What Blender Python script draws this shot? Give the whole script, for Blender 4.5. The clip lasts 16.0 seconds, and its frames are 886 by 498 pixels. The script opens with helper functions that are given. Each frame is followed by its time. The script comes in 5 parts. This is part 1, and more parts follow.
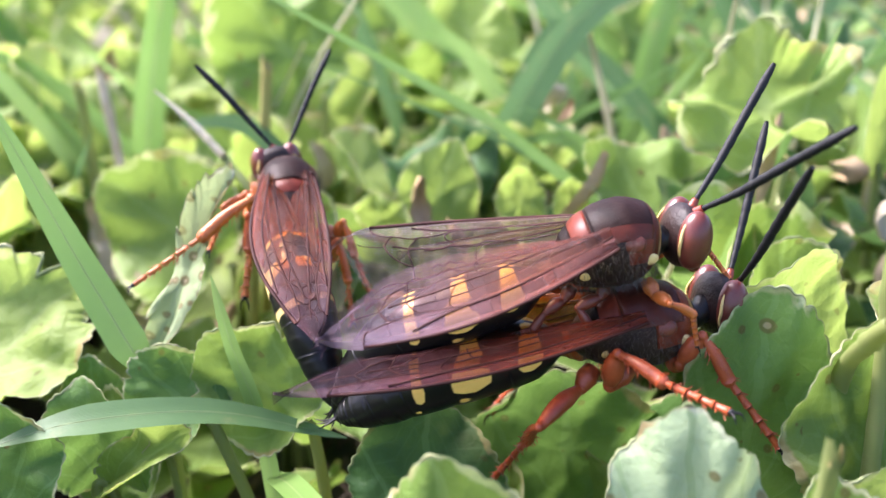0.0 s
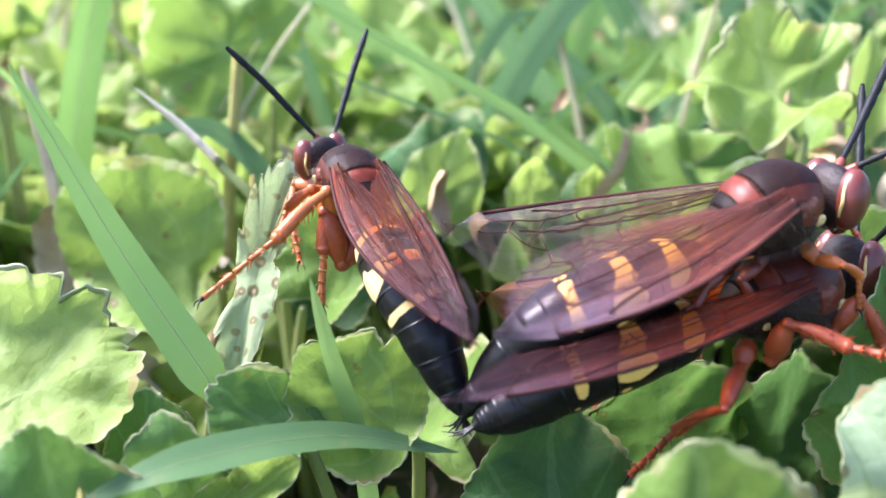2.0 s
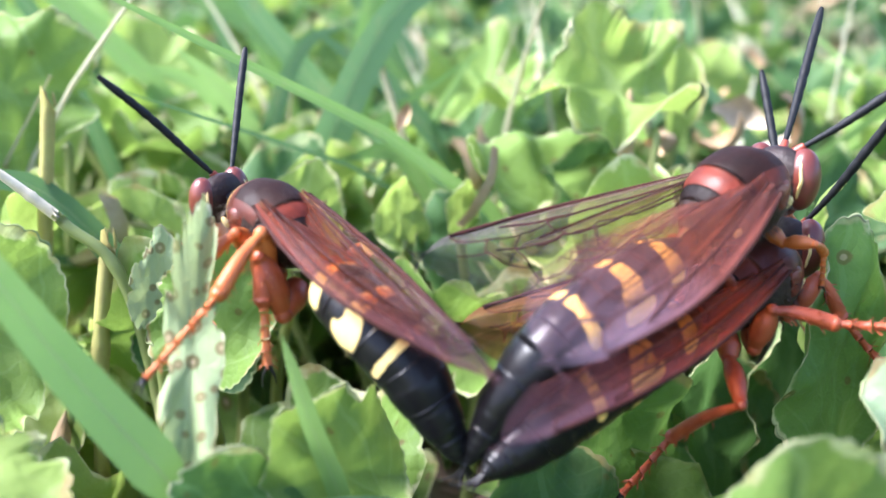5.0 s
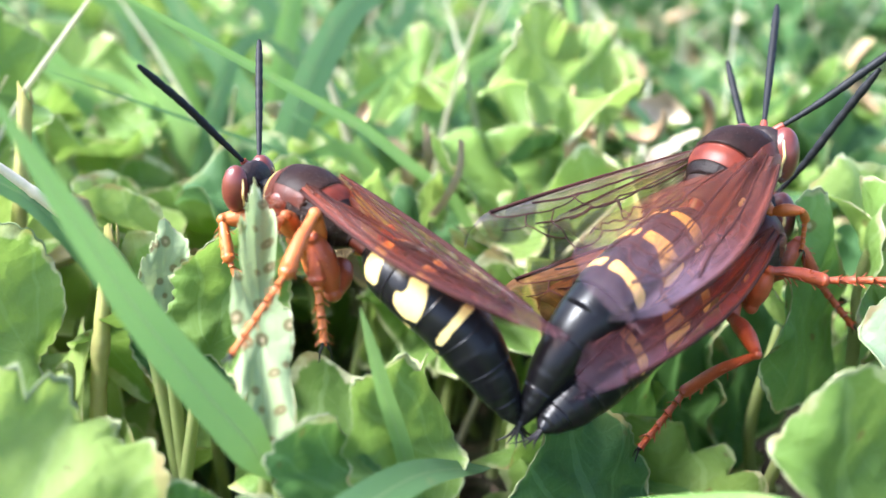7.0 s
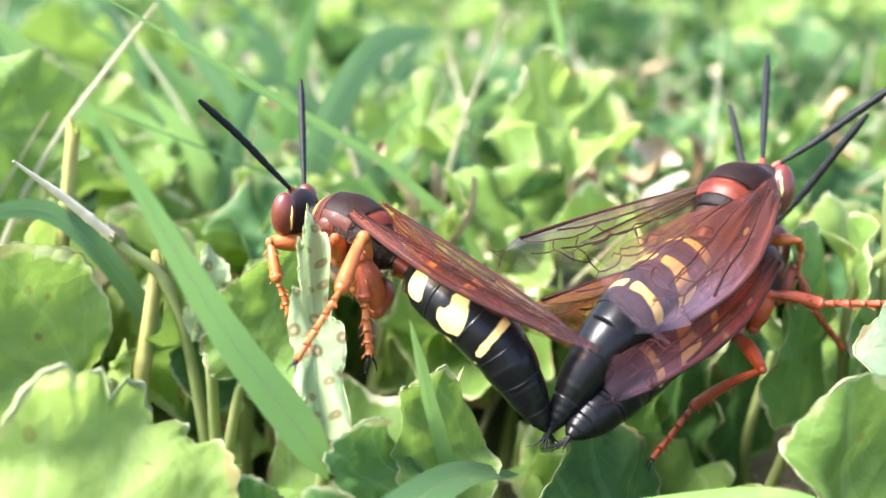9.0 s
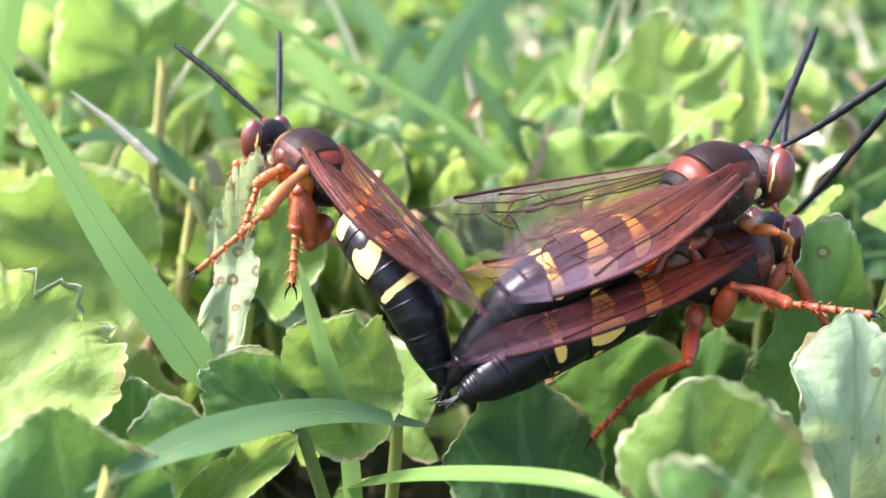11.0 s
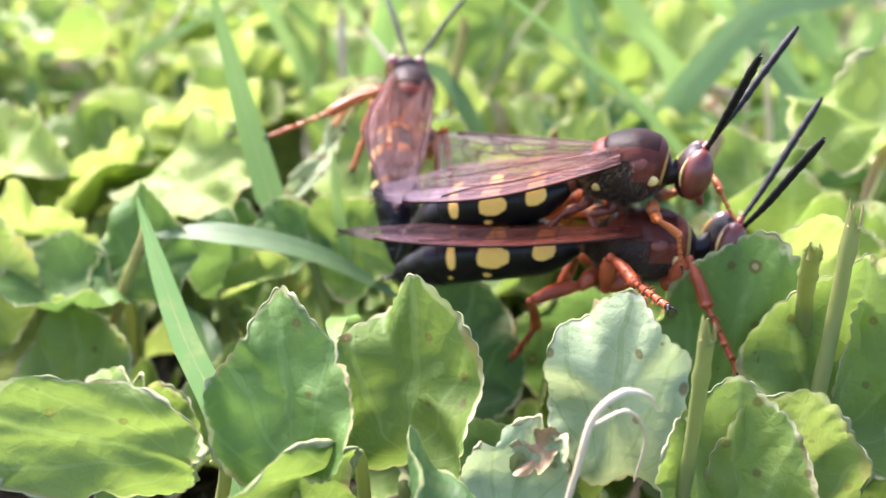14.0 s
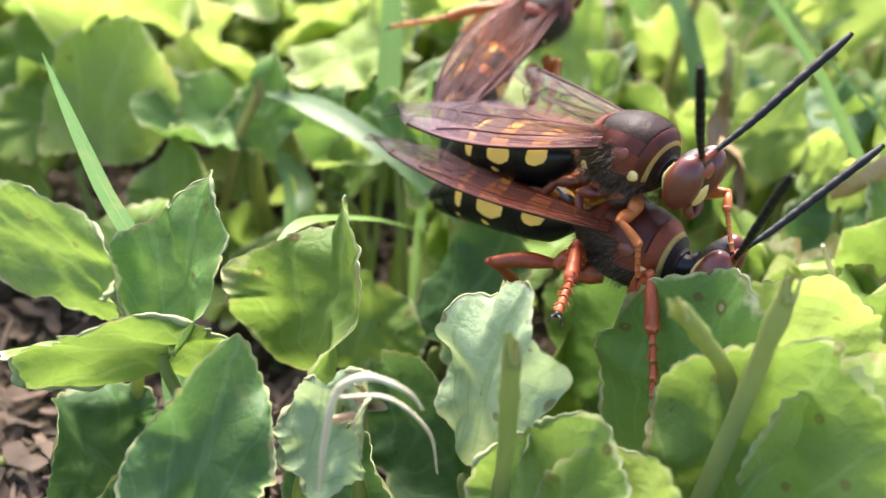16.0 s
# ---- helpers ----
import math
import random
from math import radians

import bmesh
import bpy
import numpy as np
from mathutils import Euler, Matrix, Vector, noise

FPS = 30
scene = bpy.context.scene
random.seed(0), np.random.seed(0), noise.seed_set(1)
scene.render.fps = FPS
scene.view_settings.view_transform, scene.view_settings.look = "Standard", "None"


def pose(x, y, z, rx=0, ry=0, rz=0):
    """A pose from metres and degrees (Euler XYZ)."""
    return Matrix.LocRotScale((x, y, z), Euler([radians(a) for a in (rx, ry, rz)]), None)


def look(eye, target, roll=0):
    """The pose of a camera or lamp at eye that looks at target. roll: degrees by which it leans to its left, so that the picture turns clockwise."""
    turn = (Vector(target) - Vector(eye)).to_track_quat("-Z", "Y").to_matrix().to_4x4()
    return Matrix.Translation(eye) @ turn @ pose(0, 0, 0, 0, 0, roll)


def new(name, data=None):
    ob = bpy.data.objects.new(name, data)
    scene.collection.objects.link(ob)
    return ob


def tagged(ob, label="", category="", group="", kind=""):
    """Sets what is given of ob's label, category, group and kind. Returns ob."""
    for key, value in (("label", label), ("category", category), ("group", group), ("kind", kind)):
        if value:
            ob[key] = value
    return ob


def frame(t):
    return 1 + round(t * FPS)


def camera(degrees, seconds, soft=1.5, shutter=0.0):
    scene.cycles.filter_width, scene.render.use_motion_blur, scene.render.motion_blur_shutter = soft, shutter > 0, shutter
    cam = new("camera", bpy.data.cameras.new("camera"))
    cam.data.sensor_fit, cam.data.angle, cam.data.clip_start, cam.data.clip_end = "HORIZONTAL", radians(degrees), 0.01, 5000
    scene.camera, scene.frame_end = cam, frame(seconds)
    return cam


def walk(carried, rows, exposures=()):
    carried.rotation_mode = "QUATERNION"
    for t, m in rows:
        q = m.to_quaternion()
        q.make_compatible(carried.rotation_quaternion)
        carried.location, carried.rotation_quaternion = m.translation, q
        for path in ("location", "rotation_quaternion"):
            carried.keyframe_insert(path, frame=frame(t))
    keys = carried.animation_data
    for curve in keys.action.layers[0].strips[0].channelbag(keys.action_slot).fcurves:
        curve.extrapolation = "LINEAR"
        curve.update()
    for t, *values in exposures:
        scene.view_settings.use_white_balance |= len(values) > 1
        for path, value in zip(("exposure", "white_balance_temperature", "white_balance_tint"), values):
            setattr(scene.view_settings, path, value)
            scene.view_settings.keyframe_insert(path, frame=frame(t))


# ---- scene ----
cam = camera(47.41, 16.0)
# seconds, eye x y z in metres, turn in degrees
PATH = [
    (0.0, 0.01258, 0.01477, 0.07330, 67.49, 0.89, 1.94),
    (0.5, 0.00627, 0.01647, 0.07327, 67.56, 0.86, -0.92),
    (1.0, -0.00198, 0.01727, 0.07262, 67.95, 0.42, -4.35),
    (1.5, -0.00885, 0.01850, 0.07009, 69.03, -0.11, -7.54),
    (2.0, -0.01432, 0.02318, 0.06682, 69.51, -0.39, -11.90),
    (2.5, -0.01598, 0.02846, 0.06518, 69.68, -0.22, -15.71),
    (3.0, -0.01888, 0.03089, 0.06469, 70.30, -0.34, -18.44),
    (3.5, -0.02779, 0.03225, 0.06599, 71.22, -0.50, -21.01),
    (4.0, -0.02892, 0.03586, 0.06397, 70.76, -0.22, -24.61),
    (4.5, -0.03064, 0.03574, 0.06431, 70.46, 0.35, -27.70),
    (5.0, -0.03023, 0.03751, 0.06400, 71.23, 0.42, -31.36),
    (5.2, -0.03101, 0.03831, 0.06370, 71.34, 0.28, -32.42),
    (7.3, -0.04716, 0.04334, 0.06205, 72.65, -0.76, -41.91),
    (7.5, -0.04886, 0.04444, 0.06154, 73.53, -0.93, -41.81),
    (8.0, -0.05516, 0.04941, 0.05984, 75.08, -1.45, -42.14),
    (8.5, -0.05360, 0.04910, 0.06019, 74.95, -1.10, -42.91),
    (8.7, -0.05344, 0.04594, 0.06128, 75.08, -1.17, -43.36),
    (10.8, -0.03224, 0.02461, 0.06444, 71.88, -2.90, -24.91),
    (11.0, -0.02671, 0.02095, 0.06417, 71.80, -1.76, -21.80),
    (11.5, -0.02302, 0.01633, 0.06632, 70.08, -0.98, -16.65),
    (12.0, -0.00799, 0.01180, 0.06396, 70.51, -1.05, -8.90),
    (12.5, 0.00259, 0.00837, 0.06671, 68.80, -0.49, -1.54),
    (13.0, 0.01480, 0.00413, 0.06811, 70.20, -1.62, 5.44),
    (13.5, 0.02839, 0.00098, 0.06716, 70.84, -2.02, 14.26),
    (14.0, 0.03848, -0.00091, 0.06769, 69.42, -4.37, 22.62),
    (14.5, 0.04198, -0.00188, 0.06524, 67.75, -7.63, 30.87),
    (15.0, 0.05256, 0.01094, 0.07337, 64.25, -8.57, 38.30),
    (15.5, 0.05894, 0.01820, 0.07321, 61.44, -9.52, 46.22),
    (16.0, 0.06738, 0.02758, 0.07599, 58.75, -8.80, 53.65),
]
# seconds, stops, white balance
EXPOSURES = [
    (0.0, 1.86, 6050, 24), (2.5, 1.86, 5600, 20), (5.0, 1.94, 5600, 16), (7.5, 2.02, 5650, 10), (8.5, 2.04, 6000, 10), (11.0, 1.97, 5950, 18), (12.0, 2.02, 5850, 21),
    (12.5, 2.22, 5800, 25), (13.5, 2.09, 6050, 28), (14.0, 2.03, 6250, 26), (14.5, 1.75, 6350, 20), (15.5, 1.87, 6450, 18), (16.0, 1.96, 6600, 15),
]
walk(cam, [(t, pose(x, y, z, rx, ry, rz)) for t, x, y, z, rx, ry, rz in PATH], EXPOSURES)
cam.data.dof.use_dof = True
cam.data.dof.focus_distance = 0.078
cam.data.dof.aperture_fstop = 27

# ---- light ----
world = bpy.data.worlds.new("overcast_sky")
scene.world = world
world.use_nodes = True
wn = world.node_tree
sky = wn.nodes.new("ShaderNodeTexSky")
sky.sky_type = "NISHITA"
sky.sun_disc = False
sky.sun_elevation, sky.sun_rotation = radians(50), radians(-65)
sky.air_density, sky.dust_density, sky.ozone_density = 1.0, 3.0, 1.0
wn.links.new(sky.outputs[0], wn.nodes["Background"].inputs[0])
wn.nodes["Background"].inputs[1].default_value = 0.15
sun_data = bpy.data.lights.new("sun", "SUN")
sun_data.energy, sun_data.angle, sun_data.color = 4.2, radians(24), (1.0, 0.96, 0.88)
sun = new("sun", sun_data)
SUN_EL, SUN_AZ = radians(50), radians(65)
sun.matrix_world = look((-0.5 * math.sin(SUN_AZ), 0.5 * math.cos(SUN_AZ), 0.5 * math.tan(SUN_EL)), (0, 0, 0))

CM = 0.01


# ---- materials ----
def shader(name):
    m = bpy.data.materials.new(name)
    m.use_nodes = True
    t = m.node_tree
    return m, t, t.nodes["Principled BSDF"]


def node(t, kind, values=(), uv_map="", attribute_name="", feature=""):
    n = t.nodes.new(kind)
    if uv_map:
        n.uv_map = uv_map
    if attribute_name:
        n.attribute_name = attribute_name
    if feature:
        n.feature = feature
    for key, value in dict(values).items():
        n.inputs[key].default_value = value
    return n


def ramp(t, source, stops):
    n = t.nodes.new("ShaderNodeValToRGB")
    el = n.color_ramp.elements
    while len(el) < len(stops):
        el.new(0.5)
    for e, (p, c) in zip(el, stops):
        e.position, e.color = p, (*c, 1) if len(c) == 3 else c
    t.links.new(source, n.inputs[0])
    return n.outputs[0]


def mix(t, fac, a, b, kind="MIX"):
    n = t.nodes.new("ShaderNodeMix")
    n.data_type, n.blend_type = "RGBA", kind
    for sock, v in ((n.inputs[0], fac), (n.inputs[6], a), (n.inputs[7], b)):
        if isinstance(v, bpy.types.NodeSocket):
            t.links.new(v, sock)
        elif isinstance(v, (int, float)):
            sock.default_value = v
        else:
            sock.default_value = (*v, 1)
    return n.outputs[2]


def math_node(t, op, a, b=0.0, c=0.0):
    n = t.nodes.new("ShaderNodeMath")
    n.operation = op
    for sock, v in zip(n.inputs, (a, b, c)):
        if isinstance(v, bpy.types.NodeSocket):
            t.links.new(v, sock)
        else:
            sock.default_value = v
    return n.outputs[0]


def noise_tex(t, vector, scale, detail=4.0, rough=0.6):
    n = node(t, "ShaderNodeTexNoise", {"Scale": scale, "Detail": detail, "Roughness": rough})
    if vector is not None:
        t.links.new(vector, n.inputs[0])
    return n.outputs[0]


def bump(t, bsdf, height, strength, distance):
    n = node(t, "ShaderNodeBump", {"Strength": strength, "Distance": distance})
    t.links.new(height, n.inputs["Height"])
    t.links.new(n.outputs[0], bsdf.inputs["Normal"])
    return n.outputs[0]


def leaf_material(name, low, high, margin, vein, trans=0.36, spots=0.7, rough=0.46, spot_scale=290.0, spot_size=1.0):
    """A living leaf: palmate veins, a dry pale margin, brown specks, light passing through."""
    m, t, b = shader(name)
    geo = t.nodes.new("ShaderNodeTexCoord")
    info = t.nodes.new("ShaderNodeObjectInfo")
    isl = t.nodes.new("ShaderNodeNewGeometry")
    obj = geo.outputs["Object"]
    uv = node(t, "ShaderNodeUVMap", uv_map="leaf")
    sep = t.nodes.new("ShaderNodeSeparateXYZ")
    t.links.new(uv.outputs[0], sep.inputs[0])
    ang, rad = sep.outputs[0], sep.outputs[1]
    rnd = math_node(t, "FRACT", math_node(t, "ADD", info.outputs["Random"], isl.outputs["Random Per Island"]))
    big = noise_tex(t, obj, 160.0, 3.0)
    fine = noise_tex(t, obj, 1500.0, 5.0, 0.7)
    patch = ramp(t, noise_tex(t, obj, 95.0, 5.0, 0.65), [(0.32, (0, 0, 0)), (0.68, (1, 1, 1))])
    tone = math_node(t, "ADD", math_node(t, "MULTIPLY", rnd, 0.5), math_node(t, "ADD", math_node(t, "MULTIPLY", big, 0.25), math_node(t, "MULTIPLY", patch, 0.24)))
    col = mix(t, tone, low, high)
    col = mix(t, math_node(t, "MULTIPLY", fine, 0.36), col, (low[0] * 0.6, low[1] * 0.6, low[2] * 0.6))
    # veins spread like fingers from the stalk and fork towards the margin
    wob = math_node(t, "MULTIPLY", math_node(t, "SUBTRACT", noise_tex(t, obj, 260.0, 2.0), 0.5), 0.05)
    a7 = math_node(t, "ADD", ang, wob)
    main = math_node(t, "ABSOLUTE", math_node(t, "SUBTRACT", math_node(t, "FRACT", math_node(t, "ADD", math_node(t, "MULTIPLY", a7, 7.0), 0.5)), 0.5))
    width = math_node(t, "DIVIDE", 0.035, math_node(t, "ADD", rad, 0.12))
    mainline = math_node(t, "LESS_THAN", main, width)
    side = math_node(t, "ABSOLUTE", math_node(t, "SUBTRACT", math_node(t, "FRACT", math_node(t, "ADD", math_node(t, "MULTIPLY", rad, 6.0), math_node(t, "MULTIPLY", main, 3.0))), 0.5))
    sideline = math_node(t, "MULTIPLY", math_node(t, "LESS_THAN", side, 0.045), 0.45)
    net = node(t, "ShaderNodeTexVoronoi", {"Scale": 620.0}, feature="DISTANCE_TO_EDGE")
    t.links.new(obj, net.inputs[0])
    netline = math_node(t, "MULTIPLY", math_node(t, "LESS_THAN", net.outputs[0], 0.05), 0.12)
    lines = math_node(t, "MAXIMUM", math_node(t, "MAXIMUM", mainline, sideline), netline)
    col = mix(t, math_node(t, "MULTIPLY", lines, 0.4), col, vein)
    # dry, pale rim
    edge = math_node(t, "ADD", rad, math_node(t, "MULTIPLY", math_node(t, "SUBTRACT", noise_tex(t, obj, 420.0, 3.0), 0.5), 0.24))
    edge = math_node(t, "ADD", edge, math_node(t, "MULTIPLY", ramp(t, noise_tex(t, obj, 80.0, 2.0), [(0.52, (0, 0, 0)), (0.64, (1, 1, 1))]), 0.08))
    dry = mix(t, ramp(t, noise_tex(t, obj, 230.0, 3.0), [(0.45, (0, 0, 0)), (0.62, (1, 1, 1))]), margin, (0.30, 0.19, 0.09))
    rim = math_node(t, "MULTIPLY", ramp(t, edge, [(0.955, (0, 0, 0)), (0.99, (1, 1, 1))]), ramp(t, noise_tex(t, obj, 130.0, 2.0), [(0.35, (0.25, 0.25, 0.25)), (0.55, (1, 1, 1))]))
    col = mix(t, math_node(t, "MULTIPLY", rim, 0.85), col, dry)
    # brown specks and yellow patches
    vor = node(t, "ShaderNodeTexVoronoi", {"Scale": spot_scale})
    vor.voronoi_dimensions = "2D"
    t.links.new(obj, vor.inputs[0])
    dist = math_node(t, "ADD", vor.outputs[0], math_node(t, "MULTIPLY", math_node(t, "SUBTRACT", noise_tex(t, obj, 900.0, 3.0), 0.5), 0.12))
    own = t.nodes.new("ShaderNodeSeparateXYZ")
    t.links.new(vor.outputs["Color"], own.inputs[0])
    dist = math_node(t, "ADD", dist, math_node(t, "MULTIPLY", own.outputs[0], 0.16))
    keep = math_node(t, "GREATER_THAN", noise_tex(t, obj, 95.0, 1.0), 0.66 - 0.16 * spots)
    ring = math_node(t, "MULTIPLY", ramp(t, dist, [(0.15 * spot_size, (1, 1, 1)), (0.20 * spot_size, (0, 0, 0))]), keep)
    core = math_node(t, "MULTIPLY", ramp(t, dist, [(0.05 * spot_size, (1, 1, 1)), (0.09 * spot_size, (0, 0, 0))]), keep)
    col = mix(t, math_node(t, "MULTIPLY", ring, 0.8 * min(1.0, spots * 1.6)), col, (0.12, 0.07, 0.03))
    col = mix(t, math_node(t, "MULTIPLY", core, 0.7 * min(1.0, spots * 1.6)), col, (0.42, 0.32, 0.2))
    yel = ramp(t, noise_tex(t, obj, 110.0, 4.0), [(0.58, (0, 0, 0)), (0.75, (1, 1, 1))])
    col = mix(t, math_node(t, "MULTIPLY", yel, 0.4), col, (0.33, 0.35, 0.10))
    t.links.new(col, b.inputs["Base Color"])
    t.links.new(math_node(t, "ADD", rough - 0.16, math_node(t, "MULTIPLY", big, 0.34)), b.inputs["Roughness"])
    b.inputs["Specular IOR Level"].default_value = 0.2
    height = math_node(t, "ADD", math_node(t, "MULTIPLY", lines, -0.7), math_node(t, "MULTIPLY", fine, 0.6))
    nrm = bump(t, b, math_node(t, "ADD", height, math_node(t, "ADD", math_node(t, "MULTIPLY", noise_tex(t, obj, 260.0, 3.0), 1.0), math_node(t, "MULTIPLY", net.outputs[0], 0.8))), 0.5, 0.0004)
    tr = t.nodes.new("ShaderNodeBsdfTranslucent")
    t.links.new(mix(t, 0.5, col, (high[0] * 1.25, high[1] * 1.30, high[2] * 0.85)), tr.inputs[0])
    t.links.new(nrm, tr.inputs["Normal"])
    mx = t.nodes.new("ShaderNodeMixShader")
    mx.inputs[0].default_value = trans
    t.links.new(b.outputs[0], mx.inputs[1])
    t.links.new(tr.outputs[0], mx.inputs[2])
    t.links.new(mx.outputs[0], t.nodes["Material Output"].inputs[0])
    return m


LEAF = leaf_material("leaf_green", (0.102, 0.182, 0.036), (0.255, 0.362, 0.082), (0.62, 0.58, 0.36), (0.25, 0.35, 0.12))
LEAF_MID = leaf_material("leaf_mid_green", (0.064, 0.144, 0.034), (0.170, 0.285, 0.072), (0.62, 0.58, 0.36), (0.17, 0.28, 0.10), 0.30, 1.0)
# deep green; its darkness includes shade below the wasps and between leaves
LEAF_DEEP_SHADED = leaf_material("leaf_deep_shaded_green", (0.042, 0.100, 0.032), (0.100, 0.188, 0.060), (0.36, 0.42, 0.2), (0.13, 0.23, 0.10), 0.36, 0.4)
LEAF_PALE = leaf_material("leaf_pale_underside", (0.26, 0.37, 0.19), (0.42, 0.51, 0.30), (0.58, 0.56, 0.40), (0.16, 0.26, 0.09), 0.3, 0.9, 0.6)
LEAF_LIGHT = leaf_material("leaf_yellow_green", (0.190, 0.285, 0.058), (0.350, 0.440, 0.125), (0.60, 0.57, 0.34), (0.35, 0.43, 0.16), 0.45, 0.5)

LEAF_SPOTTED = leaf_material("leaf_spotted_dying", (0.23, 0.30, 0.14), (0.38, 0.44, 0.25), (0.62, 0.58, 0.42), (0.26, 0.30, 0.14), 0.3, 3.2, 0.65, 620.0, 1.7)


def grass_material(name, low, high, dry=0.0):
    m, t, b = shader(name)
    tc = t.nodes.new("ShaderNodeTexCoord")
    info = t.nodes.new("ShaderNodeObjectInfo")
    isl = t.nodes.new("ShaderNodeNewGeometry")
    uv = node(t, "ShaderNodeUVMap", uv_map="leaf")
    sep = t.nodes.new("ShaderNodeSeparateXYZ")
    t.links.new(uv.outputs[0], sep.inputs[0])
    rnd = math_node(t, "FRACT", math_node(t, "ADD", info.outputs["Random"], isl.outputs["Random Per Island"]))
    ribs = math_node(t, "SINE", math_node(t, "MULTIPLY", sep.outputs[0], 75.0))
    big = noise_tex(t, tc.outputs["Object"], 130.0, 3.0)
    tone = math_node(t, "ADD", math_node(t, "MULTIPLY", rnd, 0.6), math_node(t, "MULTIPLY", big, 0.5))
    col = mix(t, tone, low, high)
    mid = math_node(t, "LESS_THAN", math_node(t, "ABSOLUTE", sep.outputs[0]), 0.07)
    col = mix(t, math_node(t, "MULTIPLY", mid, 0.35), col, (0.35, 0.42, 0.2))
    col = mix(t, math_node(t, "MULTIPLY", ramp(t, noise_tex(t, tc.outputs["Object"], 300.0, 4.0), [(0.6, (0, 0, 0)), (0.75, (1, 1, 1))]), 0.3 + dry), col, (0.42, 0.34, 0.16))
    t.links.new(col, b.inputs["Base Color"])
    b.inputs["Roughness"].default_value = 0.4
    nrm = bump(t, b, ribs, 0.18, 0.0001)
    tr = t.nodes.new("ShaderNodeBsdfTranslucent")
    t.links.new(col, tr.inputs[0])
    mx = t.nodes.new("ShaderNodeMixShader")
    mx.inputs[0].default_value = 0.5
    t.links.new(b.outputs[0], mx.inputs[1])
    t.links.new(tr.outputs[0], mx.inputs[2])
    t.links.new(mx.outputs[0], t.nodes["Material Output"].inputs[0])
    return m


GRASS = grass_material("grass_green", (0.150, 0.290, 0.060), (0.290, 0.430, 0.130))
GRASS_BLUE = grass_material("grass_blue_green", (0.075, 0.160, 0.055), (0.155, 0.270, 0.105))
STRAW = grass_material("dry_straw", (0.55, 0.46, 0.32), (0.78, 0.72, 0.60), 0.3)
STALK = grass_material("leaf_stalk_green", (0.16, 0.22, 0.05), (0.34, 0.36, 0.10), 0.25)


def plain_material(name, a, b_col, scale, rough, metal=0.0, bump_d=0.0, bump_s=0.3, coat=0.0, spec=0.5):
    m, t, b = shader(name)
    tc = t.nodes.new("ShaderNodeTexCoord")
    n1 = noise_tex(t, tc.outputs["Object"], scale, 5.0, 0.65)
    n2 = noise_tex(t, tc.outputs["Object"], scale * 7, 3.0, 0.7)
    col = mix(t, ramp(t, n1, [(0.3, (0, 0, 0)), (0.7, (1, 1, 1))]), a, b_col)
    col = mix(t, math_node(t, "MULTIPLY", n2, 0.35), col, (a[0] * 0.5, a[1] * 0.5, a[2] * 0.5))
    t.links.new(col, b.inputs["Base Color"])
    t.links.new(math_node(t, "ADD", rough - 0.08, math_node(t, "MULTIPLY", n2, 0.16)), b.inputs["Roughness"])
    b.inputs["Metallic"].default_value = metal
    b.inputs["Coat Weight"].default_value = coat
    b.inputs["Coat Roughness"].default_value = 0.2
    b.inputs["Specular IOR Level"].default_value = spec
    if bump_d:
        bump(t, b, n2, bump_s, bump_d)
    return m


def soil_material():
    """Crumbly brown soil, grown over with low green in drifts."""
    m, t, b = shader("soil")
    obj = t.nodes.new("ShaderNodeTexCoord").outputs["Object"]
    n1, n2 = noise_tex(t, obj, 90.0, 5.0, 0.65), noise_tex(t, obj, 600.0, 4.0, 0.7)
    col = mix(t, ramp(t, n1, [(0.3, (0, 0, 0)), (0.7, (1, 1, 1))]), (0.026, 0.017, 0.011), (0.085, 0.053, 0.033))
    col = mix(t, math_node(t, "MULTIPLY", n2, 0.5), col, (0.02, 0.013, 0.008))
    drift = ramp(t, noise_tex(t, obj, 3.2, 6.0, 0.7), [(0.40, (0, 0, 0)), (0.52, (1, 1, 1))])
    tuft = ramp(t, noise_tex(t, obj, 55.0, 4.0, 0.7), [(0.40, (0, 0, 0)), (0.60, (1, 1, 1))])
    col = mix(t, math_node(t, "MULTIPLY", math_node(t, "MULTIPLY", drift, tuft), 0.8), col, (0.075, 0.13, 0.035))
    t.links.new(col, b.inputs["Base Color"])
    b.inputs["Roughness"].default_value = 0.92
    bump(t, b, math_node(t, "ADD", n1, math_node(t, "MULTIPLY", n2, 0.5)), 0.9, 0.002)
    return m


YELLOW_STALK = plain_material("yellowing_spotted_stalk", (0.26, 0.18, 0.06), (0.42, 0.44, 0.13), 110.0, 0.6, bump_d=0.0002)
SOIL = soil_material()
LITTER = plain_material("dead_leaf_litter", (0.030, 0.020, 0.014), (0.125, 0.082, 0.054), 120.0, 0.85, bump_d=0.0004)
LITTER_PALE = plain_material("pale_dead_leaf_litter", (0.070, 0.043, 0.028), (0.20, 0.135, 0.090), 150.0, 0.85, bump_d=0.0004)
BLEACHED = plain_material("bleached_straw", (0.60, 0.48, 0.30), (0.84, 0.74, 0.55), 200.0, 0.75, spec=0.2)
CHITIN_DUSK = plain_material("dusky_red_brown_chitin", (0.009, 0.006, 0.005), (0.060, 0.018, 0.011), 170.0, 0.52, bump_d=0.00010, bump_s=0.7, spec=0.3)
PAPER = plain_material("papery_dead_leaf", (0.40, 0.31, 0.20), (0.64, 0.55, 0.42), 260.0, 0.75, bump_d=0.0003)
DRYRIM = plain_material("pale_leaf_margin", (0.15, 0.22, 0.075), (0.52, 0.48, 0.29), 160.0, 0.75, spec=0.15)
